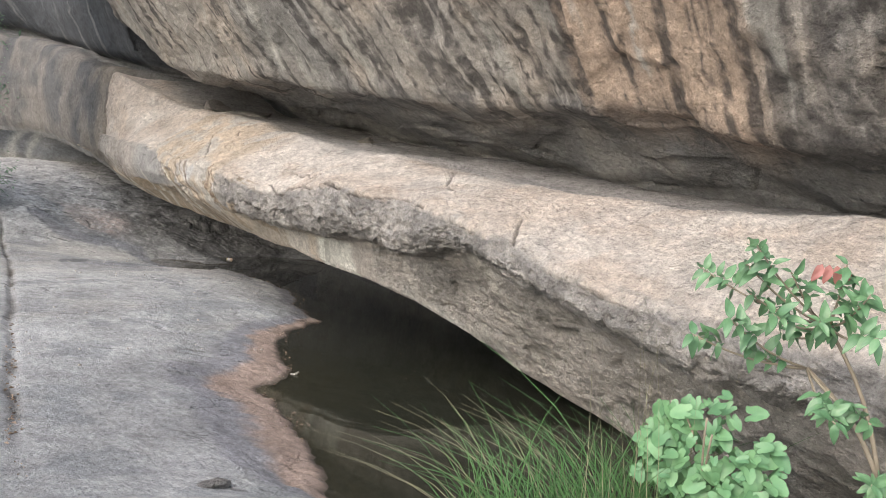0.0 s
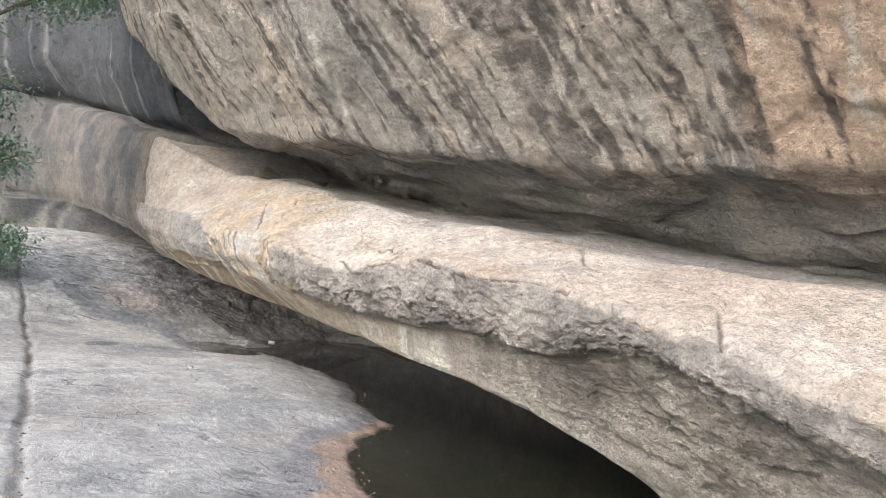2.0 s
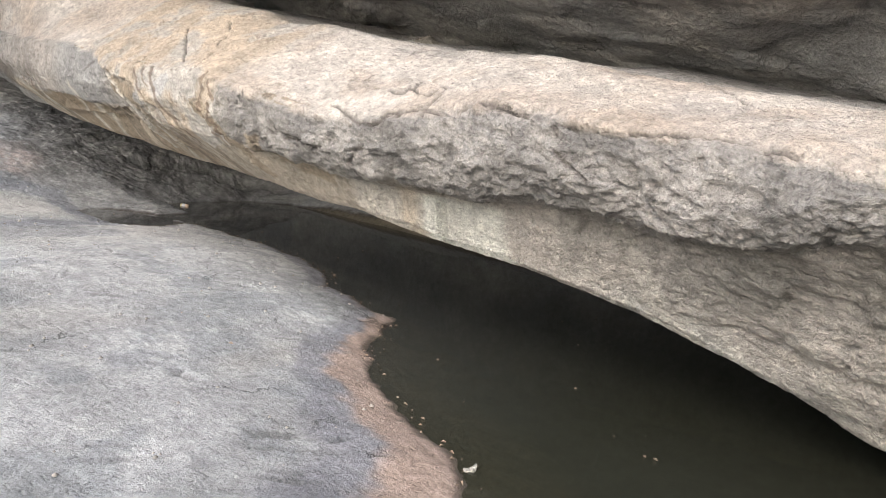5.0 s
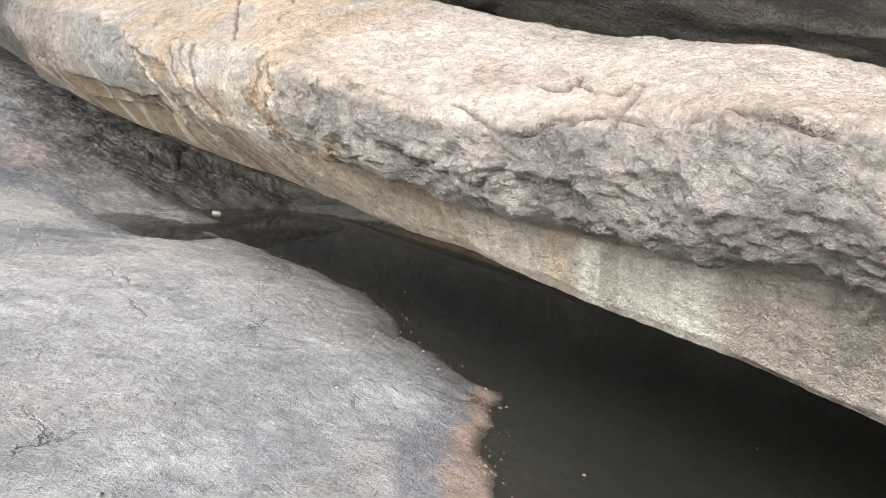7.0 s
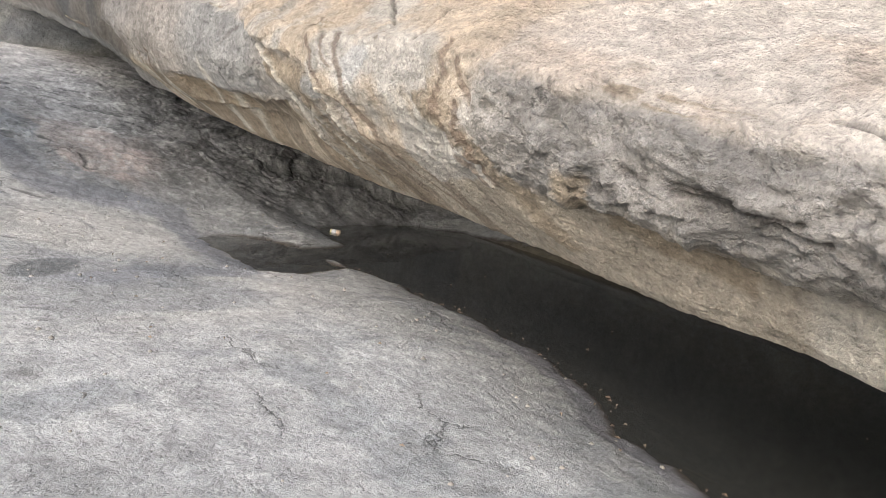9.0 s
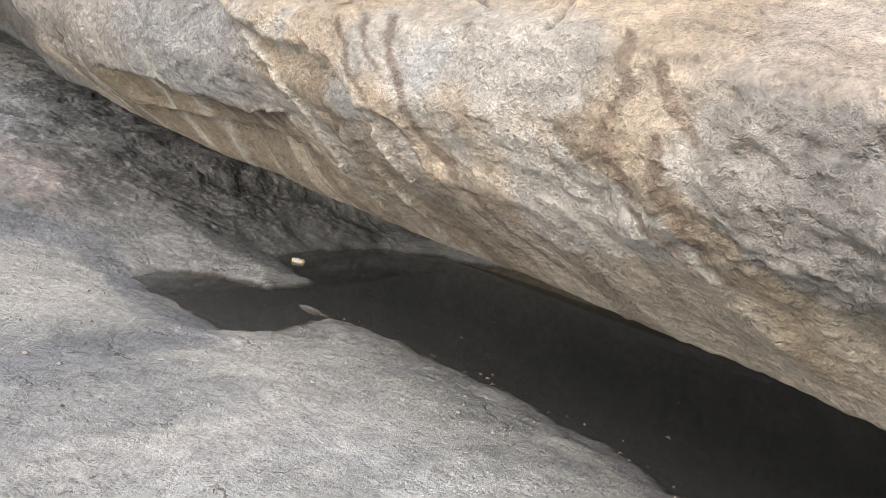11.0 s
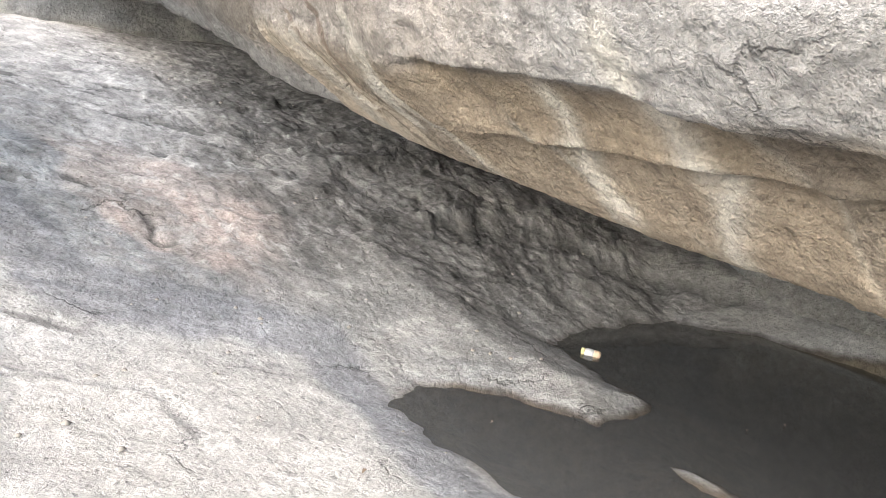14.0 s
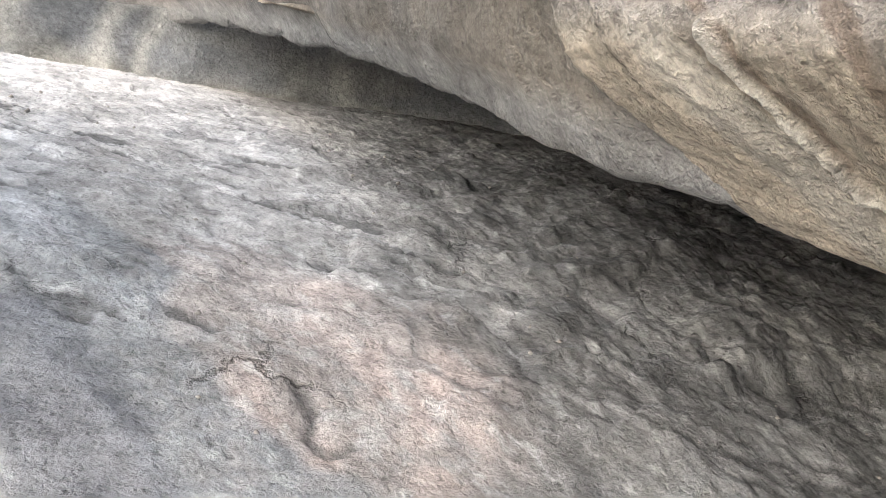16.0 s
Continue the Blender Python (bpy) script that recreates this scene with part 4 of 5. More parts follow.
# ---- the farther block with the dark rock above it ----
def build_block():
    s = np.concatenate([np.arange(16.7, 22, 0.03), np.arange(22, 42, 0.08)])
    zb = table(s, (16.5, 1.49), (17.0, 1.49), (17.3, 1.54), (17.87, 1.64), (18.65, 1.77), (19.7, 1.91), (21.3, 2.12), (23.4, 2.36), (27, 2.56), (36, 2.8))
    zt = table(s, (17.7, 3.9), (20, 4.2), (24, 4.9), (30, 5.9), (36, 6.4))
    nf = table(s, (16.5, 4.5), (17.0, 4.28), (20, 4.25), (25, 4.1), (30, 3.0), (36, 1.0), (42, -3))
    ctrl = [(12.0, zb + 1.6), (8.0, zb + 0.9), (5.2, zb + 0.2), (nf + 0.35, zb), (nf + 0.22, zb + 0.10), (nf + 0.06, zb + 0.35), (nf - 0.05, zb * 0.5 + zt * 0.5), (nf + 0.1, zt - 0.1), (nf + 0.5, zt + 0.02),
            (nf + 1.2, zt + 0.05), (nf + 0.6, zt + 0.35), (nf + 0.1, zt + 1.4), (nf - 0.1, zt + 3.5), (nf + 0.4, zt + 7), (nf + 3, zt + 10), (nf + 9, zt + 11)]
    p, u = loft(s, ctrl, 260)
    n = normals_of(p)
    x, y, z = p[..., 0], p[..., 1], p[..., 2]
    p[..., 0] += 5.0 * step(18.05, 17.75, p[..., 1]) * step(2.3, 2.6, p[..., 2])
    n = normals_of(p)
    x, y, z = p[..., 0], p[..., 1], p[..., 2]
    calm = step(0.3, 2.5, z - np.broadcast_to(zb, z.shape))
    disp = (0.05 + 0.2 * calm) * fbm(x * 0.4, y * 0.35, z * 0.4, 3, 301) + 0.05 * fbm(x * 2, y * 2, z * 2, 5, 303, 0.6) + 0.03 * facets(x * 3, y * 2, z * 4, 305)
    p = p + n * disp[..., None] * SIDE
    a = fbm(y * 1.2, z * 0.2, x * 0.2, 4, 311)
    e = fbm(x * 1.2, y * 1.2, z * 1.2, 5, 313)
    col = mix((0.27, 0.24, 0.21), (0.16, 0.155, 0.155), step(-0.3, 0.35, e + 0.2 * a))
    near = step(20.5, 18.5, y + e)
    col = mix(col, mix((0.33, 0.275, 0.215), (0.25, 0.22, 0.185), step(-0.2, 0.3, e)), near * 0.85)
    col = mix(col, (0.40, 0.385, 0.365), step(0.16, 0.08, z - np.broadcast_to(zb, z.shape) + 0.1 * e) * 0.8)
    ab = step(0.0, 0.25, z - np.broadcast_to(zt, z.shape))
    col = mix(col, mix((0.10, 0.105, 0.115), (0.30, 0.29, 0.28), step(0.2, 0.55, fbm(y * 2.2 + 0.4 * e, z * 0.25, 0, 5, 315, 0.65)) * 0.7), ab)
    col = mix(col, mix((0.27, 0.26, 0.245), (0.50, 0.48, 0.43), step(0.3, 0.5, fbm(x * 0.8 + 0.4 * e, y * 0.5, 0, 3, 317))), step(0.45, 0.8, x - np.broadcast_to(nf, z.shape)) * (1 - ab))
    ob = grid_mesh("rock_block", p, col, ROCK, flip=FLIP)
    return tagged(ob, "dark streaked granite wall beyond the ledge", "rock wall", kind="structure")


block = build_block()


# ---- the hollow's back wall ----
def build_back():
    t = np.linspace(0, 1, 620)
    px = table(t, (0, 9.8), (0.3, 9.7), (0.55, 9.7), (0.68, 9.3), (0.78, 7.5), (0.88, 4.2), (1, -1.5), soft=0.03)
    py = table(t, (0, -5), (0.3, 8), (0.55, 18), (0.68, 22.5), (0.78, 25.0), (0.88, 26.2), (1, 28.0), soft=0.03)
    v = np.linspace(0, 1, 110)[:, None]
    zz = -0.9 + v * table(t, (0, 5.2), (0.74, 5.2), (0.84, 3.5), (1, 3.2), soft=0.03)
    lean = 0.9 * v ** 2 + 0.5 * (1 - v) ** 3
    tx, ty = np.gradient(px), np.gradient(py)
    ln = np.hypot(tx, ty)
    nx, ny = -ty / ln, tx / ln
    p = np.stack([px + nx * lean, py + ny * lean, zz + 0 * lean * px], 2)
    n = normals_of(p)
    x, y, z = p[..., 0], p[..., 1], p[..., 2]
    disp = 0.35 * fbm(x * 0.5, y * 0.5, z * 0.5, 3, 401) + 0.06 * fbm(x * 2.2, y * 2.2, z * 2.2, 4, 403)
    p = p + n * disp[..., None]
    e = fbm(x * 0.9, y * 0.9, z * 1.2, 5, 411)
    col = mix((0.235, 0.245, 0.26), (0.34, 0.335, 0.32), step(-0.2, 0.35, e))
    col = mix(col, (0.42, 0.36, 0.25), np.exp(-((z - 1.6 - 0.2 * e) / 0.22) ** 2) * step(-0.1, 0.3, fbm(x * 0.7, y * 0.7, 0, 3, 413)) * 0.8)
    col = mix(col, (0.48, 0.47, 0.43), step(0.3, 0.42, fbm(x * 0.9 + 0.25 * z, y * 0.5, z * 0.15, 3, 415)) * 0.7 * step(8, 6, x))
    bow = x - 3.5 - 0.25 * (z - 1.4) ** 2 - 0.25 * e
    col = mix(col, (0.62, 0.60, 0.55), np.maximum(np.exp(-(bow / 0.13) ** 2), 0.8 * np.exp(-((bow - 1.1 + 0.3 * z) / 0.10) ** 2)) * 0.8)
    ob = grid_mesh("wall_back", p, col, ROCK, flip=not FLIP)
    return tagged(ob, "smoke-grey rock wall at the back of the hollow", "rock wall", kind="structure")


back_wall = build_back()


# ---- plants ----
def plain_material(name, base, other, scale=30.0, rough=0.6, sheen=0.0):
    """A colour that varies from piece to piece and along the surface."""
    m, nd, ln, bs = material(name)
    co = nd.new("ShaderNodeTexCoord")
    n = nd.new("ShaderNodeTexNoise")
    n.inputs["Scale"].default_value, n.inputs["Detail"].default_value = scale, 4
    ln.new(co.outputs["Object"], n.inputs["Vector"])
    info = nd.new("ShaderNodeObjectInfo")
    geo = nd.new("ShaderNodeNewGeometry")
    add = nd.new("ShaderNodeMath")
    add.operation = "ADD"
    ln.new(info.outputs["Random"], add.inputs[0])
    ln.new(geo.outputs["Random Per Island"], add.inputs[1])
    half = nd.new("ShaderNodeMath")
    half.operation = "MULTIPLY_ADD"
    half.inputs[1].default_value = 0.35
    ln.new(add.outputs[0], half.inputs[0])
    shift = nd.new("ShaderNodeMath")
    shift.operation = "MULTIPLY_ADD"
    shift.inputs[1].default_value, shift.inputs[2].default_value = 0.6, -0.15
    ln.new(n.outputs["Fac"], shift.inputs[0])
    ln.new(shift.outputs[0], half.inputs[2])
    mx = nd.new("ShaderNodeMix")
    mx.data_type = "RGBA"
    mx.inputs[6].default_value, mx.inputs[7].default_value = (*base, 1), (*other, 1)
    ln.new(half.outputs[0], mx.inputs[0])
    ln.new(mx.outputs[2], bs.inputs["Base Color"])
    bs.inputs["Roughness"].default_value = rough
    bs.inputs["Subsurface Weight"].default_value = 0.0
    return m


LEAF = plain_material("glossy_leaf", (0.035, 0.10, 0.05), (0.13, 0.25, 0.12), 18, 0.4)
VINE = plain_material("vine_leaf", (0.045, 0.14, 0.07), (0.17, 0.32, 0.15), 18, 0.5)
RED = plain_material("old_red_leaf", (0.24, 0.08, 0.075), (0.36, 0.17, 0.15), 18, 0.5)
STEM = plain_material("stem_bark", (0.15, 0.12, 0.09), (0.26, 0.23, 0.17), 40, 0.8)
GRASS = plain_material("grass_blade", (0.022, 0.085, 0.028), (0.11, 0.24, 0.075), 10, 0.5)
STRAW = plain_material("dry_stalk", (0.13, 0.12, 0.07), (0.34, 0.34, 0.22), 20, 0.8)
# crown green lightened and blued, so haze is part of the colour
CROWN = plain_material("tree_leaf", (0.09, 0.17, 0.11), (0.22, 0.33, 0.22), 8, 0.6)
LITTER = plain_material("dead_leaf", (0.09, 0.06, 0.04), (0.30, 0.23, 0.17), 30, 0.8)
PEBBLE = plain_material("pebble", (0.16, 0.15, 0.14), (0.40, 0.37, 0.33), 30, 0.85)


def part(name, verts, faces, mat, parent=None, label="", smooth=True):
    me = bpy.data.meshes.new(name)
    me.from_pydata([tuple(v) for v in verts], [], faces)
    me.polygons.foreach_set("use_smooth", [smooth] * len(me.polygons))
    me.materials.append(mat)
    ob = new(name, me)
    ob.parent = parent
    if label:
        tagged(ob, label)
    return ob


def tube(points, radii, sides=7):
    """A round stem along points."""
    pts = [Vector(p) for p in points]
    verts, faces = [], []
    for i, p in enumerate(pts):
        d = (pts[min(i + 1, len(pts) - 1)] - pts[max(i - 1, 0)]).normalized()
        a = d.orthogonal().normalized()
        b = d.cross(a)
        for k in range(sides):
            w = 2 * math.pi * k / sides
            verts.append(p + (a * math.cos(w) + b * math.sin(w)) * radii[i])
    for i in range(len(pts) - 1):
        for k in range(sides):
            faces.append((i * sides + k, i * sides + (k + 1) % sides, (i + 1) * sides + (k + 1) % sides, (i + 1) * sides + k))
    faces.append(tuple(range(sides))[::-1])
    faces.append(tuple(range((len(pts) - 1) * sides, len(pts) * sides)))
    return verts, faces


def bend(a, b, sag, n=7):
    a, b = Vector(a), Vector(b)
    return [a.lerp(b, i / (n - 1)) + Vector(sag) * math.sin(math.pi * i / (n - 1)) for i in range(n)]


def leaf_blade(length, width, curl, fold, tip=0.75, n=7):
    """An oval leaf with a midrib fold, droop and thickness, along +x."""
    verts, faces = [], []
    for i in range(n):
        t = i / (n - 1)
        w = width * (math.sin(math.pi * t ** tip) ** 0.8) * 0.5 + 0.0015
        x, z = length * t, -curl * length * t * t
        for j, side in enumerate((-1, -0.5, 0, 0.5, 1)):
            verts.append((x, w * side, z + abs(side) * w * fold + 0.004 * math.sin(9 * t + 3 * side)))
    m = len(verts)
    for v in list(verts):
        verts.append((v[0], v[1], v[2] - 0.0012))
    for i in range(n - 1):
        for j in range(4):
            q = (i * 5 + j, (i + 1) * 5 + j, (i + 1) * 5 + j + 1, i * 5 + j + 1)
            faces.append(q)
            faces.append(tuple(m + k for k in q[::-1]))
    return verts, faces


def lobed_blade(size, curl, fold):
    """A five-cornered ivy-like leaf with its stalk at the origin."""
    rim = []
    for k in range(25):
        w = math.radians(-165 + 330 * k / 24)
        r = 0.34 + 0.20 * max(0, math.cos(2.5 * w)) ** 1.5 + 0.20 * max(0, math.cos(w / 2)) ** 6
        rim.append((size * (0.2 + r * math.cos(w)), size * 1.1 * r * math.sin(w)))
    verts = [(0.1 * size, 0, 0)]
    for x, y in rim:
        verts.append((x * 0.55, y * 0.55, abs(y) * fold * 0.4 - curl * x * x / size * 0.3))
    for x, y in rim:
        verts.append((x, y, abs(y) * fold - curl * x * x / size))
    n = len(rim)
    faces = [(0, k, k + 1) for k in range(1, n)]
    faces += [(k, n + k, n + k + 1, k + 1) for k in range(1, n)]
    m = len(verts)
    verts += [(x, y, z - 0.0012) for x, y, z in verts]
    faces += [tuple(m + i for i in f[::-1]) for f in faces]
    return verts, faces


def leaf_meshes(name, shapes, mat):
    out = []
    for verts, faces in shapes:
        me = bpy.data.meshes.new(name)
        me.from_pydata(verts, [], faces)
        me.polygons.foreach_set("use_smooth", [True] * len(me.polygons))
        me.materials.append(mat)
        out.append(me)
    return out


def put_leaf(mesh, parent, at, out, up, scale):
    """A leaf of its own at a place, growing along out with its face to up."""
    x = Vector(out).normalized()
    y = Vector(up).cross(x)
    y = y.normalized() if y.length > 1e-4 else x.orthogonal().normalized()
    z = x.cross(y)
    ob = new(mesh.name.split(".")[0], mesh)
    ob.parent = parent
    m = Matrix((x, y, z)).transposed().to_4x4()
    ob.matrix_basis = Matrix.Translation(Vector(at) - parent.location) @ m @ Matrix.Diagonal((scale, scale, scale, 1))
    return ob


def moved(verts, base):
    return [Vector(v) - Vector(base) for v in verts]


def build_shrub():
    rnd = random.Random(4)
    base = Vector((3.62, 1.15, 0.42))
    root = tagged(new("shrub"), "leafy green shrub with thin woody stems beside the rock", "shrub")
    root.location = base
    fork = Vector((3.3, 1.32, 1.0))
    joint = Vector((3.16, 1.6, 1.42))
    high = Vector((3.2, 1.55, 1.6))
    tips = [(2.82, 1.7, 1.93), (2.9, 1.78, 1.84), (3.0, 2.05, 1.78), (2.98, 1.62, 1.82), (3.16, 1.49, 1.87), (3.1, 1.36, 1.77), (2.73, 1.87, 1.53), (2.77, 1.74, 1.62),
            (2.84, 1.6, 1.66), (3.02, 1.5, 1.64), (2.96, 1.75, 1.49), (3.12, 1.67, 1.55), (3.02, 1.28, 1.62), (2.95, 1.36, 1.28), (3.06, 1.28, 1.29), (3.11, 1.27, 1.05), (3.05, 1.83, 1.70), (3.28, 1.45, 1.75)]
    for a, b, r in ((base, fork, 0.013), (fork, joint, 0.010), (fork, high, 0.009)):
        v, f = tube(bend(a, b, (0.03, -0.02, 0.02)), [r * (1.2 - 0.4 * i / 6) for i in range(7)])
        part("stem", moved(v, base), f, STEM, root)
    blades = leaf_meshes("leaf", [leaf_blade(0.115, 0.046, c, f) for c, f in ((0.25, 0.25), (0.45, 0.12), (0.1, 0.35), (0.6, 0.2))], LEAF)
    for tip in tips:
        tip = Vector(tip)
        start = min((fork, joint, high), key=lambda q: (q - tip).length)
        v, f = tube(bend(start, tip, (0, 0, -0.03)), [0.006 - 0.0004 * i for i in range(7)], 5)
        part("twig", moved(v, base), f, STEM, root)
        ray = (tip - start).normalized()
        count = rnd.randint(13, 17)
        for k in range(count):
            w = 2.4 * k + rnd.random()
            side = ray.orthogonal().normalized()
            side.rotate(Matrix.Rotation(w, 3, ray))
            out = (side + ray * rnd.uniform(-0.1, 0.8) + Vector((0, 0, rnd.uniform(-0.45, 0.2)))).normalized()
            up = Vector((-0.45, -0.5, 0.75)) + Vector([rnd.uniform(-0.4, 0.4) for _ in range(3)])
            put_leaf(rnd.choice(blades), root, tip - ray * 0.012 * k, out, up, rnd.uniform(0.42, 0.88))
    red = leaf_meshes("red_leaf", [leaf_blade(0.11, 0.05, 0.2, 0.3)], RED)
    for k in range(4):
        put_leaf(red[0], root, (3.1 + 0.02 * k, 1.56 - 0.02 * k, 1.86), (0.25 * (k - 1.5), -0.15 * (k - 1.5), -1), (-0.6, -0.7, 0.2), 0.72)["label"] = "old drooping red leaf"
    return root


shrub = build_shrub()


def build_vine():
    rnd = random.Random(9)
    base = Vector((3.95, 2.35, 0.3))
    root = tagged(new("creeper"), "bright green broad-leaved creeper at the foot of the ledge", "creeper plant")
    root.location = base
    blades = leaf_meshes("leaf", [lobed_blade(0.105, c, f) for c, f in ((0.3, 0.2), (0.6, 0.1), (0.15, 0.35))], VINE)
    for k in range(9):
        end = Vector((rnd.uniform(3.55, 4.0), rnd.uniform(1.95, 2.75), rnd.uniform(0.6, 1.0)))
        v, f = tube(bend(base + Vector((rnd.uniform(-0.1, 0.1), rnd.uniform(-0.2, 0.2), -0.15)), end, (-0.06, 0, 0.05)), [0.006] * 7, 5)
        part("stem", moved(v, base), f, STEM, root)
    for k in range(230):
        u, w = rnd.random(), rnd.random()
        y = 1.92 + 0.85 * u
        z = 0.42 + (0.62 - 0.35 * abs(u - 0.55)) * w
        x = 3.70 + 0.16 * rnd.random() - 0.12 * math.sin(math.pi * w)
        put_leaf(rnd.choice(blades), root, (x, y, z), (rnd.uniform(-0.6, 0.3), rnd.uniform(-0.9, 0.9), rnd.uniform(-0.9, 0.2)), (-0.75 + rnd.uniform(-0.3, 0.3), -0.55 + rnd.uniform(-0.3, 0.3), 0.7), rnd.uniform(0.45, 1.1))
    return root


creeper = build_vine()


def blade_mesh(paths, mat, name):
    verts, faces = [], []
    for pts, w in paths:
        k = len(verts)
        n = len(pts)
        for i, p in enumerate(pts):
            d = (pts[min(i + 1, n - 1)] - pts[max(i - 1, 0)]).normalized()
            a = d.cross(Vector((0.35, 0.9, 0.2))).normalized()
            c = d.cross(a)
            r = w * (1 - 0.85 * i / (n - 1))
            verts += [p + a * r, p + c * r * 0.5 - a * r * 0.4, p - c * r * 0.5 - a * r * 0.4]
        for i in range(n - 1):
            for j in range(3):
                faces.append((k + i * 3 + j, k + i * 3 + (j + 1) % 3, k + (i + 1) * 3 + (j + 1) % 3, k + (i + 1) * 3 + j))
    return part(name, verts, faces, mat)


def build_grass():
    rnd = random.Random(12)
    green, dry = [], []
    for k in range(420):
        b = Vector((rnd.uniform(2.85, 4.35), 0, -0.04))
        b.y = 3.25 - 0.25 * (b.x - 2.85) + rnd.uniform(-0.4, 0.25)
        h = rnd.uniform(0.4, 0.95) * (1 if rnd.random() < 0.85 else 1.35)
        lean = Vector((rnd.gauss(-0.08, 0.34), rnd.gauss(0.06, 0.34), 0)) * h
        green.append(([b + Vector((0, 0, h * t)) * (1 - 0.25 * t) + lean * t * t for t in (0, 0.2, 0.4, 0.6, 0.8, 1)], rnd.uniform(0.004, 0.0085)))
    for k in range(26):
        b = Vector((rnd.uniform(2.8, 3.9), rnd.uniform(2.9, 3.35), -0.02))
        h = rnd.uniform(0.45, 0.75)
        lean = Vector((rnd.uniform(-0.7, 0.35), rnd.uniform(0.5, 1.35), 0))
        dry.append(([b + Vector((0, 0, h * t * (1.6 - 0.75 * t))) + lean * t ** 1.5 for t in (0, 0.2, 0.4, 0.6, 0.8, 1)], 0.006))
    for k in range(14):
        b = Vector((rnd.uniform(3.1, 3.9), rnd.uniform(2.4, 2.9), 0.1))
        h = rnd.uniform(0.8, 1.35)
        lean = Vector((rnd.uniform(-0.2, 0.1), rnd.uniform(-0.15, 0.15), 0))
        dry.append(([b + Vector((0, 0, h * t)) + lean * t * t for t in (0, 0.25, 0.5, 0.75, 1)], 0.0035))
    tagged(blade_mesh(green, GRASS, "grass"), "tall thin green grass at the pool's edge", "grass", kind="stuff")
    tagged(blade_mesh(dry, STRAW, "dry_stalks"), "brittle arching brown stalks among the grass", "dry grass", kind="stuff")


build_grass()


def build_tree(name, base, clumps, label, seed, per=1500, size=0.10):
    rnd = random.Random(seed)
    base = Vector(base)
    root = tagged(new(name), label, "tree", group="trees at the open side")
    root.location = base
    top = base + Vector((0.3, 0.2, 4.2))
    v, f = tube(bend(base - Vector((0, 0, 0.3)), top, (0.15, 0, 0)), [0.16 - 0.014 * i for i in range(7)], 9)
    part("trunk", moved(v, base), f, STEM, root)
    verts, faces = [], []
    for cx, cy, cz, r in clumps:
        c = Vector((cx, cy, cz))
        start = base.lerp(top, max(0.25, min(1, (cz - base.z - 1) / 5)))
        v, f = tube(bend(start, c, (0, 0, 0.2)), [0.05 - 0.006 * i for i in range(7)], 6)
        part("limb", moved(v, base), f, STEM, root)
        for _ in range(per):
            d = Vector((rnd.gauss(0, 0.5), rnd.gauss(0, 0.5), rnd.gauss(0, 0.38))) * r
            p = c + d - base
            a = Vector((rnd.uniform(-1, 1), rnd.uniform(-1, 1), rnd.uniform(-0.7, 0.3))).normalized()
            b = a.cross(Vector((rnd.uniform(-0.4, 0.4), rnd.uniform(-0.4, 0.4), 1))).normalized()
            l = size * rnd.uniform(0.6, 1.3)
            k = len(verts)
            verts += [p, p + a * l * 0.5 + b * l * 0.22, p + a * l - Vector((0, 0, 0.2 * l)), p + a * l * 0.5 - b * l * 0.22]
            faces.append((k, k + 1, k + 2, k + 3))
    part("crown", verts, faces, CROWN, root, "sparse crown of many small green leaves", smooth=False)
    return root


build_tree("tree", (0.3, 19.6, 0.9), [(1.3, 18.6, 4.2, 0.9), (0.6, 18.8, 5.2, 1.0), (1.7, 18.4, 3.1, 0.6), (1.0, 18.6, 2.4, 0.6), (1.9, 18.3, 1.5, 0.55), (1.3, 18.4, 1.2, 0.6),
                                          (2.4, 19.4, 6.5, 0.75), (1.4, 19.4, 6.8, 1.0), (0.2, 19.0, 3.6, 1.0), (0.4, 18.9, 1.9, 0.8), (3.2, 20.0, 6.9, 0.6), (0.0, 19.2, 6.3, 1.1)],
           "slender tree with drooping sprays of small leaves", 21)
# unseen tree, added only to shade the far end of the ledge
build_tree("tree", (-3.2, 16.2, 0.3), [(-1.2, 16.6, 5.0, 1.5), (-0.6, 17.4, 6.6, 1.6), (-2.4, 15.6, 6.0, 1.8), (-1.6, 14.6, 5.4, 1.5), (-0.9, 18.4, 5.2, 1.3), (-2.0, 17.8, 7.4, 1.8), (-3.4, 16.4, 7.6, 1.8), (-1.4, 19.6, 7.4, 1.6), (-0.4, 16.2, 7.6, 1.3), (-3.0, 18.4, 5.4, 1.6)],
           "unseen broad tree added to shade the far end of the ledge", 23, 1500, 0.17)
build_tree("tree", (-3.5, 27.0, 1.4), [(-1.5, 27, 4.5, 1.6), (-3, 27, 6.2, 1.8), (-0.6, 28, 6.8, 1.5), (-4.5, 27, 4, 1.8), (-2, 27, 2.6, 1.3), (0.6, 29, 8.4, 1.5), (-4, 28, 8.4, 2.0)],
           "hazy green tree beyond the open slope", 22, 1500, 0.17)


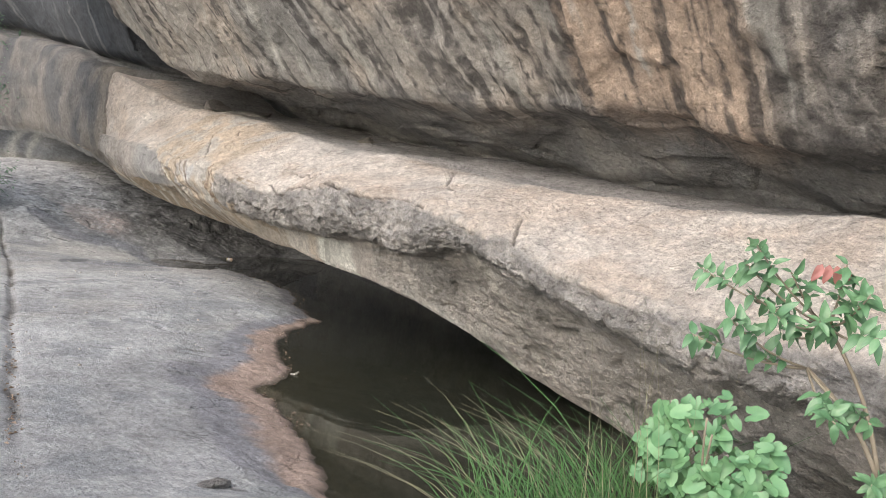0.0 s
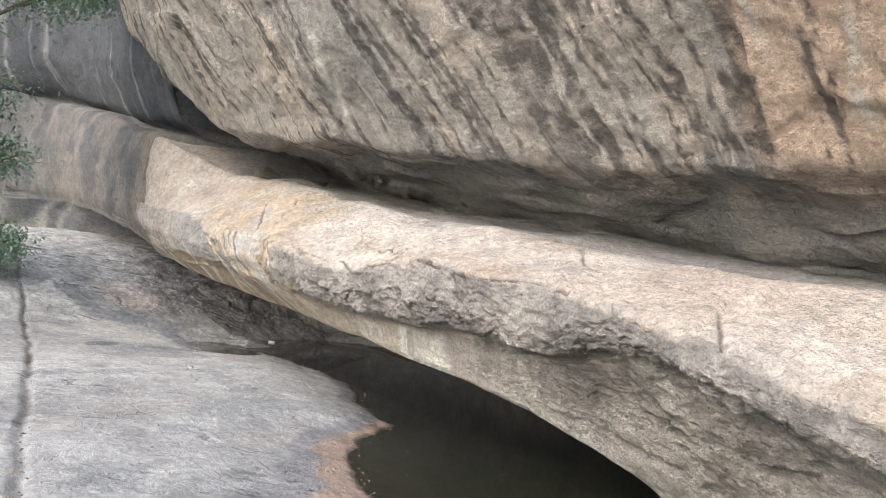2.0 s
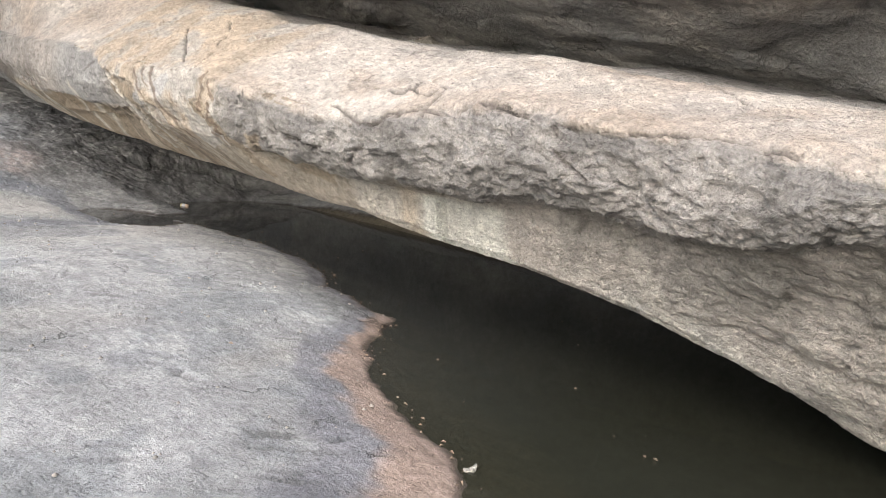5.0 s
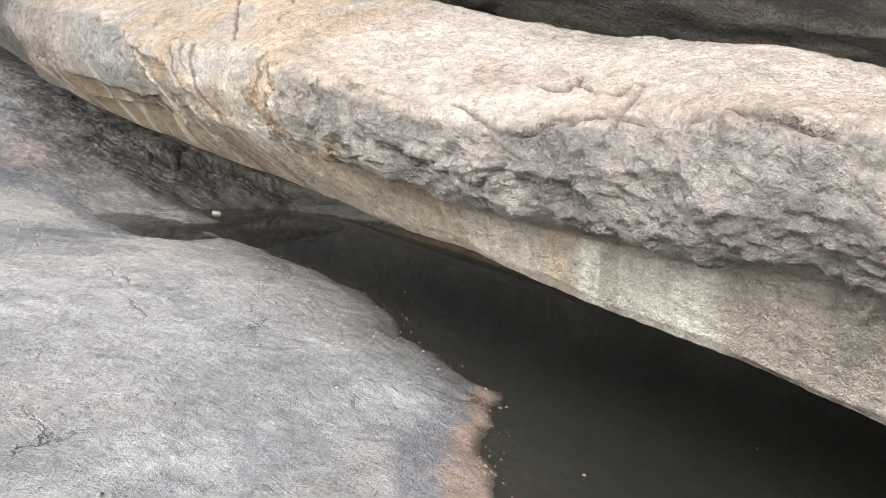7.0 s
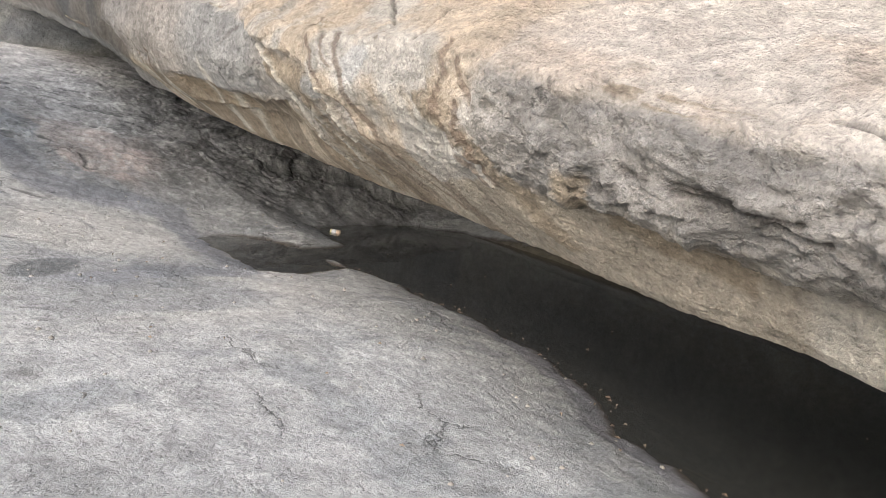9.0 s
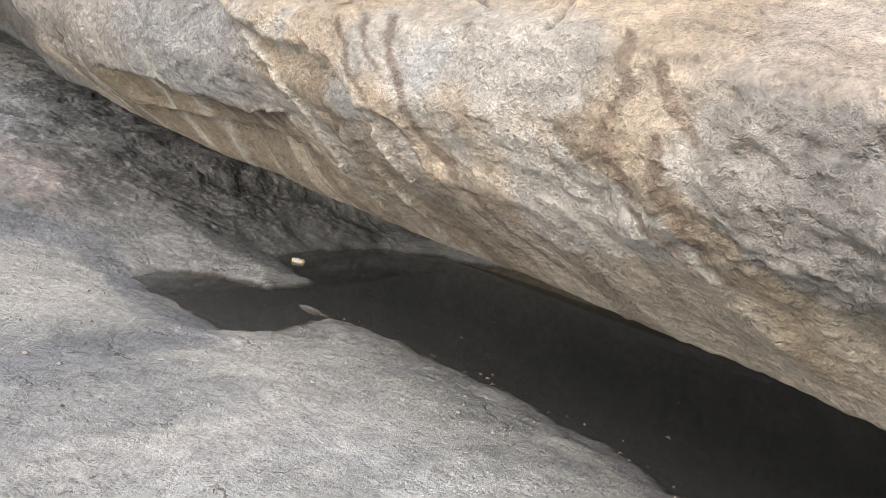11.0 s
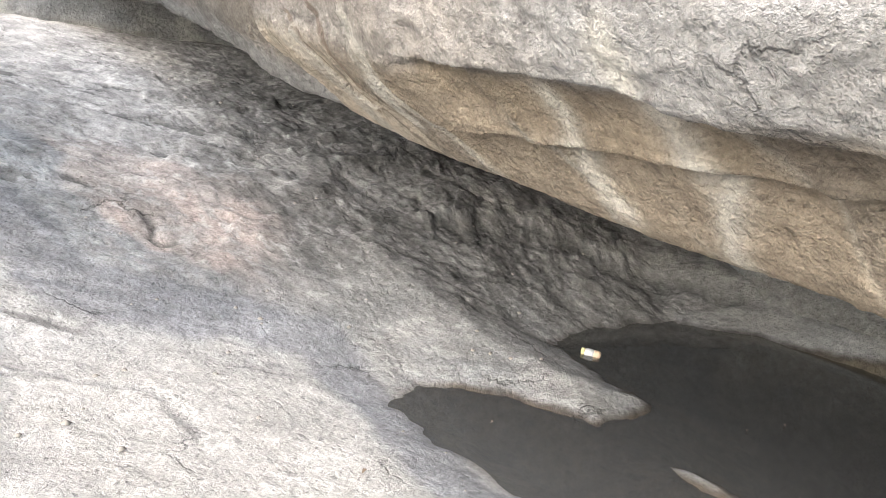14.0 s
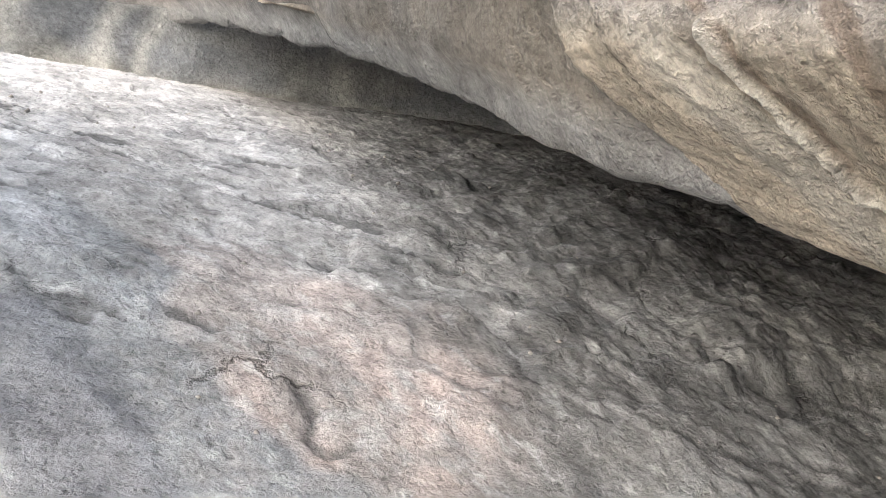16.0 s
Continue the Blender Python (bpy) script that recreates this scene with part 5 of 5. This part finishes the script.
# ---- litter ----
def build_bottle():
    m_white, m_orange, m_yellow = [plain_material(n, a, b, 25, 0.4) for n, a, b in (("white_plastic", (0.55, 0.55, 0.58), (0.66, 0.66, 0.67)), ("orange_print", (0.58, 0.42, 0.30), (0.66, 0.50, 0.36)), ("yellow_cap", (0.60, 0.54, 0.26), (0.68, 0.62, 0.34)))]
    root = tagged(new("bottle"), "small crumpled plastic bottle floating on the pool", "bottle")
    root.matrix_basis = pose(6.70, 16.62, 0.012, 0, 0, -55)

    def turned(profile, dent):
        pts = []
        sides = 14
        for x, r in profile:
            for k in range(sides):
                w = 2 * math.pi * k / sides
                q = r * (1 - dent * max(0, math.cos(w - 1.2)) * math.sin(40 * x) ** 2)
                pts.append((x, q * math.cos(w), q * math.sin(w)))
        fs = [(i * sides + k, i * sides + (k + 1) % sides, (i + 1) * sides + (k + 1) % sides, (i + 1) * sides + k) for i in range(len(profile) - 1) for k in range(sides)]
        fs += [tuple(range(sides))[::-1], tuple(range((len(profile) - 1) * sides, len(profile) * sides))]
        return pts, fs

    part("body", *turned([(-0.035, 0.030), (-0.03, 0.032), (0.0, 0.031), (0.028, 0.032)], 0.2), m_white, root)
    part("label", *turned([(0.028, 0.0325), (0.04, 0.033), (0.055, 0.032), (0.07, 0.024), (0.075, 0.012)], 0.15), m_orange, root, "torn orange print")
    part("cap", *turned([(-0.06, 0.024), (-0.058, 0.027), (-0.04, 0.028), (-0.036, 0.026)], 0.0), m_yellow, root, "yellow screw cap")
    return root


bottle = build_bottle()


def scatter_litter():
    rnd = random.Random(31)
    verts, faces = [], []
    pv, pf = [], []
    gx = lambda x, y: float(ground_height(np.array([x]), np.array([y]))[0][0])

    def leaf(x, y, z, l):
        w = rnd.uniform(0, 6.28)
        a, b = Vector((math.cos(w), math.sin(w), rnd.uniform(-0.15, 0.25))), Vector((-math.sin(w), math.cos(w), rnd.uniform(-0.3, 0.3)))
        k = len(verts)
        c = Vector((x, y, z + 0.008))
        up = Vector((0, 0, 0.006 + 0.1 * l))
        verts.extend([c - a * l * 0.5, c + b * l * 0.25 + up, c + a * l * 0.5, c - b * l * 0.25 + up, c - a * l * 0.5 + Vector((0, 0, -0.003)), c + a * l * 0.5 + Vector((0, 0, -0.003))])
        faces.extend([(k, k + 1, k + 2), (k, k + 2, k + 3), (k + 4, k + 5, k + 1), (k + 4, k + 3, k + 5)])

    edge = POOL[1:14]
    for _ in range(110):
        i = rnd.randrange(len(edge) - 1)
        t = rnd.random()
        x = edge[i][0] * (1 - t) + edge[i + 1][0] * t + rnd.gauss(0.02, 0.05)
        y = edge[i][1] * (1 - t) + edge[i + 1][1] * t + rnd.gauss(-0.02, 0.05)
        leaf(x, y, max(0.0, gx(x, y)), rnd.uniform(0.012, 0.04))
    for _ in range(45):
        x, y = rnd.uniform(3.2, 7.5), rnd.uniform(6.5, 16)
        leaf(x, y, max(0.0, gx(x, y)), rnd.uniform(0.015, 0.04))
    for _ in range(90):
        y = rnd.uniform(4.2, 9)
        x = float(np.interp(y, (4, 5.6, 8.2, 11.8), (0.64, 0.86, 1.2, 1.71))) + rnd.gauss(0, 0.05)
        leaf(x, y, gx(x, y) - 0.02, rnd.uniform(0.02, 0.05))
    for _ in range(420):
        x, y = rnd.uniform(1.2, 8), rnd.uniform(7, 22)
        z = gx(x, y)
        if z < 0.01:
            continue
        r = rnd.uniform(0.006, 0.02)
        k = len(pv)
        c = Vector((x, y, z + r * 0.35))
        for q in ((1, 0, 0), (0.3, 0.9, 0), (-0.8, 0.5, 0), (-0.7, -0.6, 0), (0.4, -0.9, 0), (0.1, 0, 0.8), (-0.1, 0.1, -0.7)):
            pv.append(c + Vector(q) * r * rnd.uniform(0.7, 1.2))
        for i in range(5):
            pf.extend([(k + i, k + (i + 1) % 5, k + 5), (k + (i + 1) % 5, k + i, k + 6)])
    tagged(part("dead_leaves", verts, faces, LITTER, smooth=False), "scattered dry leaf scraps along the shoreline and crack", "leaf litter", kind="stuff")
    tagged(part("pebbles", pv, pf, PEBBLE), "small loose grit and pebbles on the slab", "pebbles", kind="stuff")


scatter_litter()


# ---- loose stones ----
def stone(name, at, size, seed, mat_colour, label, sink=0.35, turn=0.0):
    """An angular broken stone."""
    bm = bmesh.new()
    bmesh.ops.create_icosphere(bm, subdivisions=4, radius=1.0)
    for v in bm.verts:
        d = v.co.copy()
        cut = 0.0
        for k in range(9):
            w = Vector((math.sin(seed * 3.1 + k * 2.4), math.cos(seed * 1.7 + k * 1.9), math.sin(seed + k * 1.3))).normalized()
            cut = max(cut, d.dot(w) - (0.62 + 0.2 * math.sin(seed + 5 * k)))
            if d.dot(w) > 0.62 + 0.2 * math.sin(seed + 5 * k):
                v.co -= w * (d.dot(w) - (0.62 + 0.2 * math.sin(seed + 5 * k))) * 0.9
        v.co += d * 0.10 * noise.fractal(d * 2.2 + Vector((seed, 0, 0)), 0.8, 2.1, 5)
        v.co = Vector((v.co.x * size[0], v.co.y * size[1], v.co.z * size[2]))
    me = bpy.data.meshes.new(name)
    bm.to_mesh(me)
    bm.free()
    me.polygons.foreach_set("use_smooth", [True] * len(me.polygons))
    c = me.color_attributes.new("stain", "FLOAT_COLOR", "POINT")
    c.data.foreach_set("color", np.tile(np.array((*mat_colour, 0.85), np.float32), len(me.vertices)))
    me.materials.append(ROCK)
    ob = new(name, me)
    ob.matrix_basis = pose(at[0], at[1], at[2] + size[2] * (1 - sink) * 0.5, 0, 0, turn)
    return tagged(ob, label, "rock", group="loose rocks")


stone("boulder", (6.05, 14.5, 2.85), (0.55, 0.75, 0.30), 2.0, (0.24, 0.225, 0.205), "dark broken boulder wedged in the recess", turn=20)
stone("boulder", (5.75, 15.6, 3.02), (0.40, 0.55, 0.26), 5.0, (0.27, 0.25, 0.225), "dark broken boulder wedged in the recess", turn=-30)
stone("boulder", (6.45, 13.3, 2.72), (0.50, 0.55, 0.22), 9.0, (0.25, 0.235, 0.215), "dark broken boulder wedged in the recess", turn=50)
stone("boulder", (6.6, 10.9, 2.50), (0.45, 0.40, 0.18), 12.0, (0.30, 0.275, 0.24), "low brown rock lump at the back of the shelf", turn=10)
stone("stone", (3.62, 7.06, 0.0), (0.05, 0.035, 0.03), 3.0, (0.55, 0.52, 0.47), "pale stone at the waterline")
stone("stone", (2.74, 11.74, 0.24), (0.12, 0.10, 0.03), 6.0, (0.20, 0.195, 0.19), "flat dark stone chip on the slab")
stone("stone", (1.63, 4.05, 0.26), (0.10, 0.06, 0.035), 8.0, (0.22, 0.215, 0.21), "flat dark stone chip on the slab")
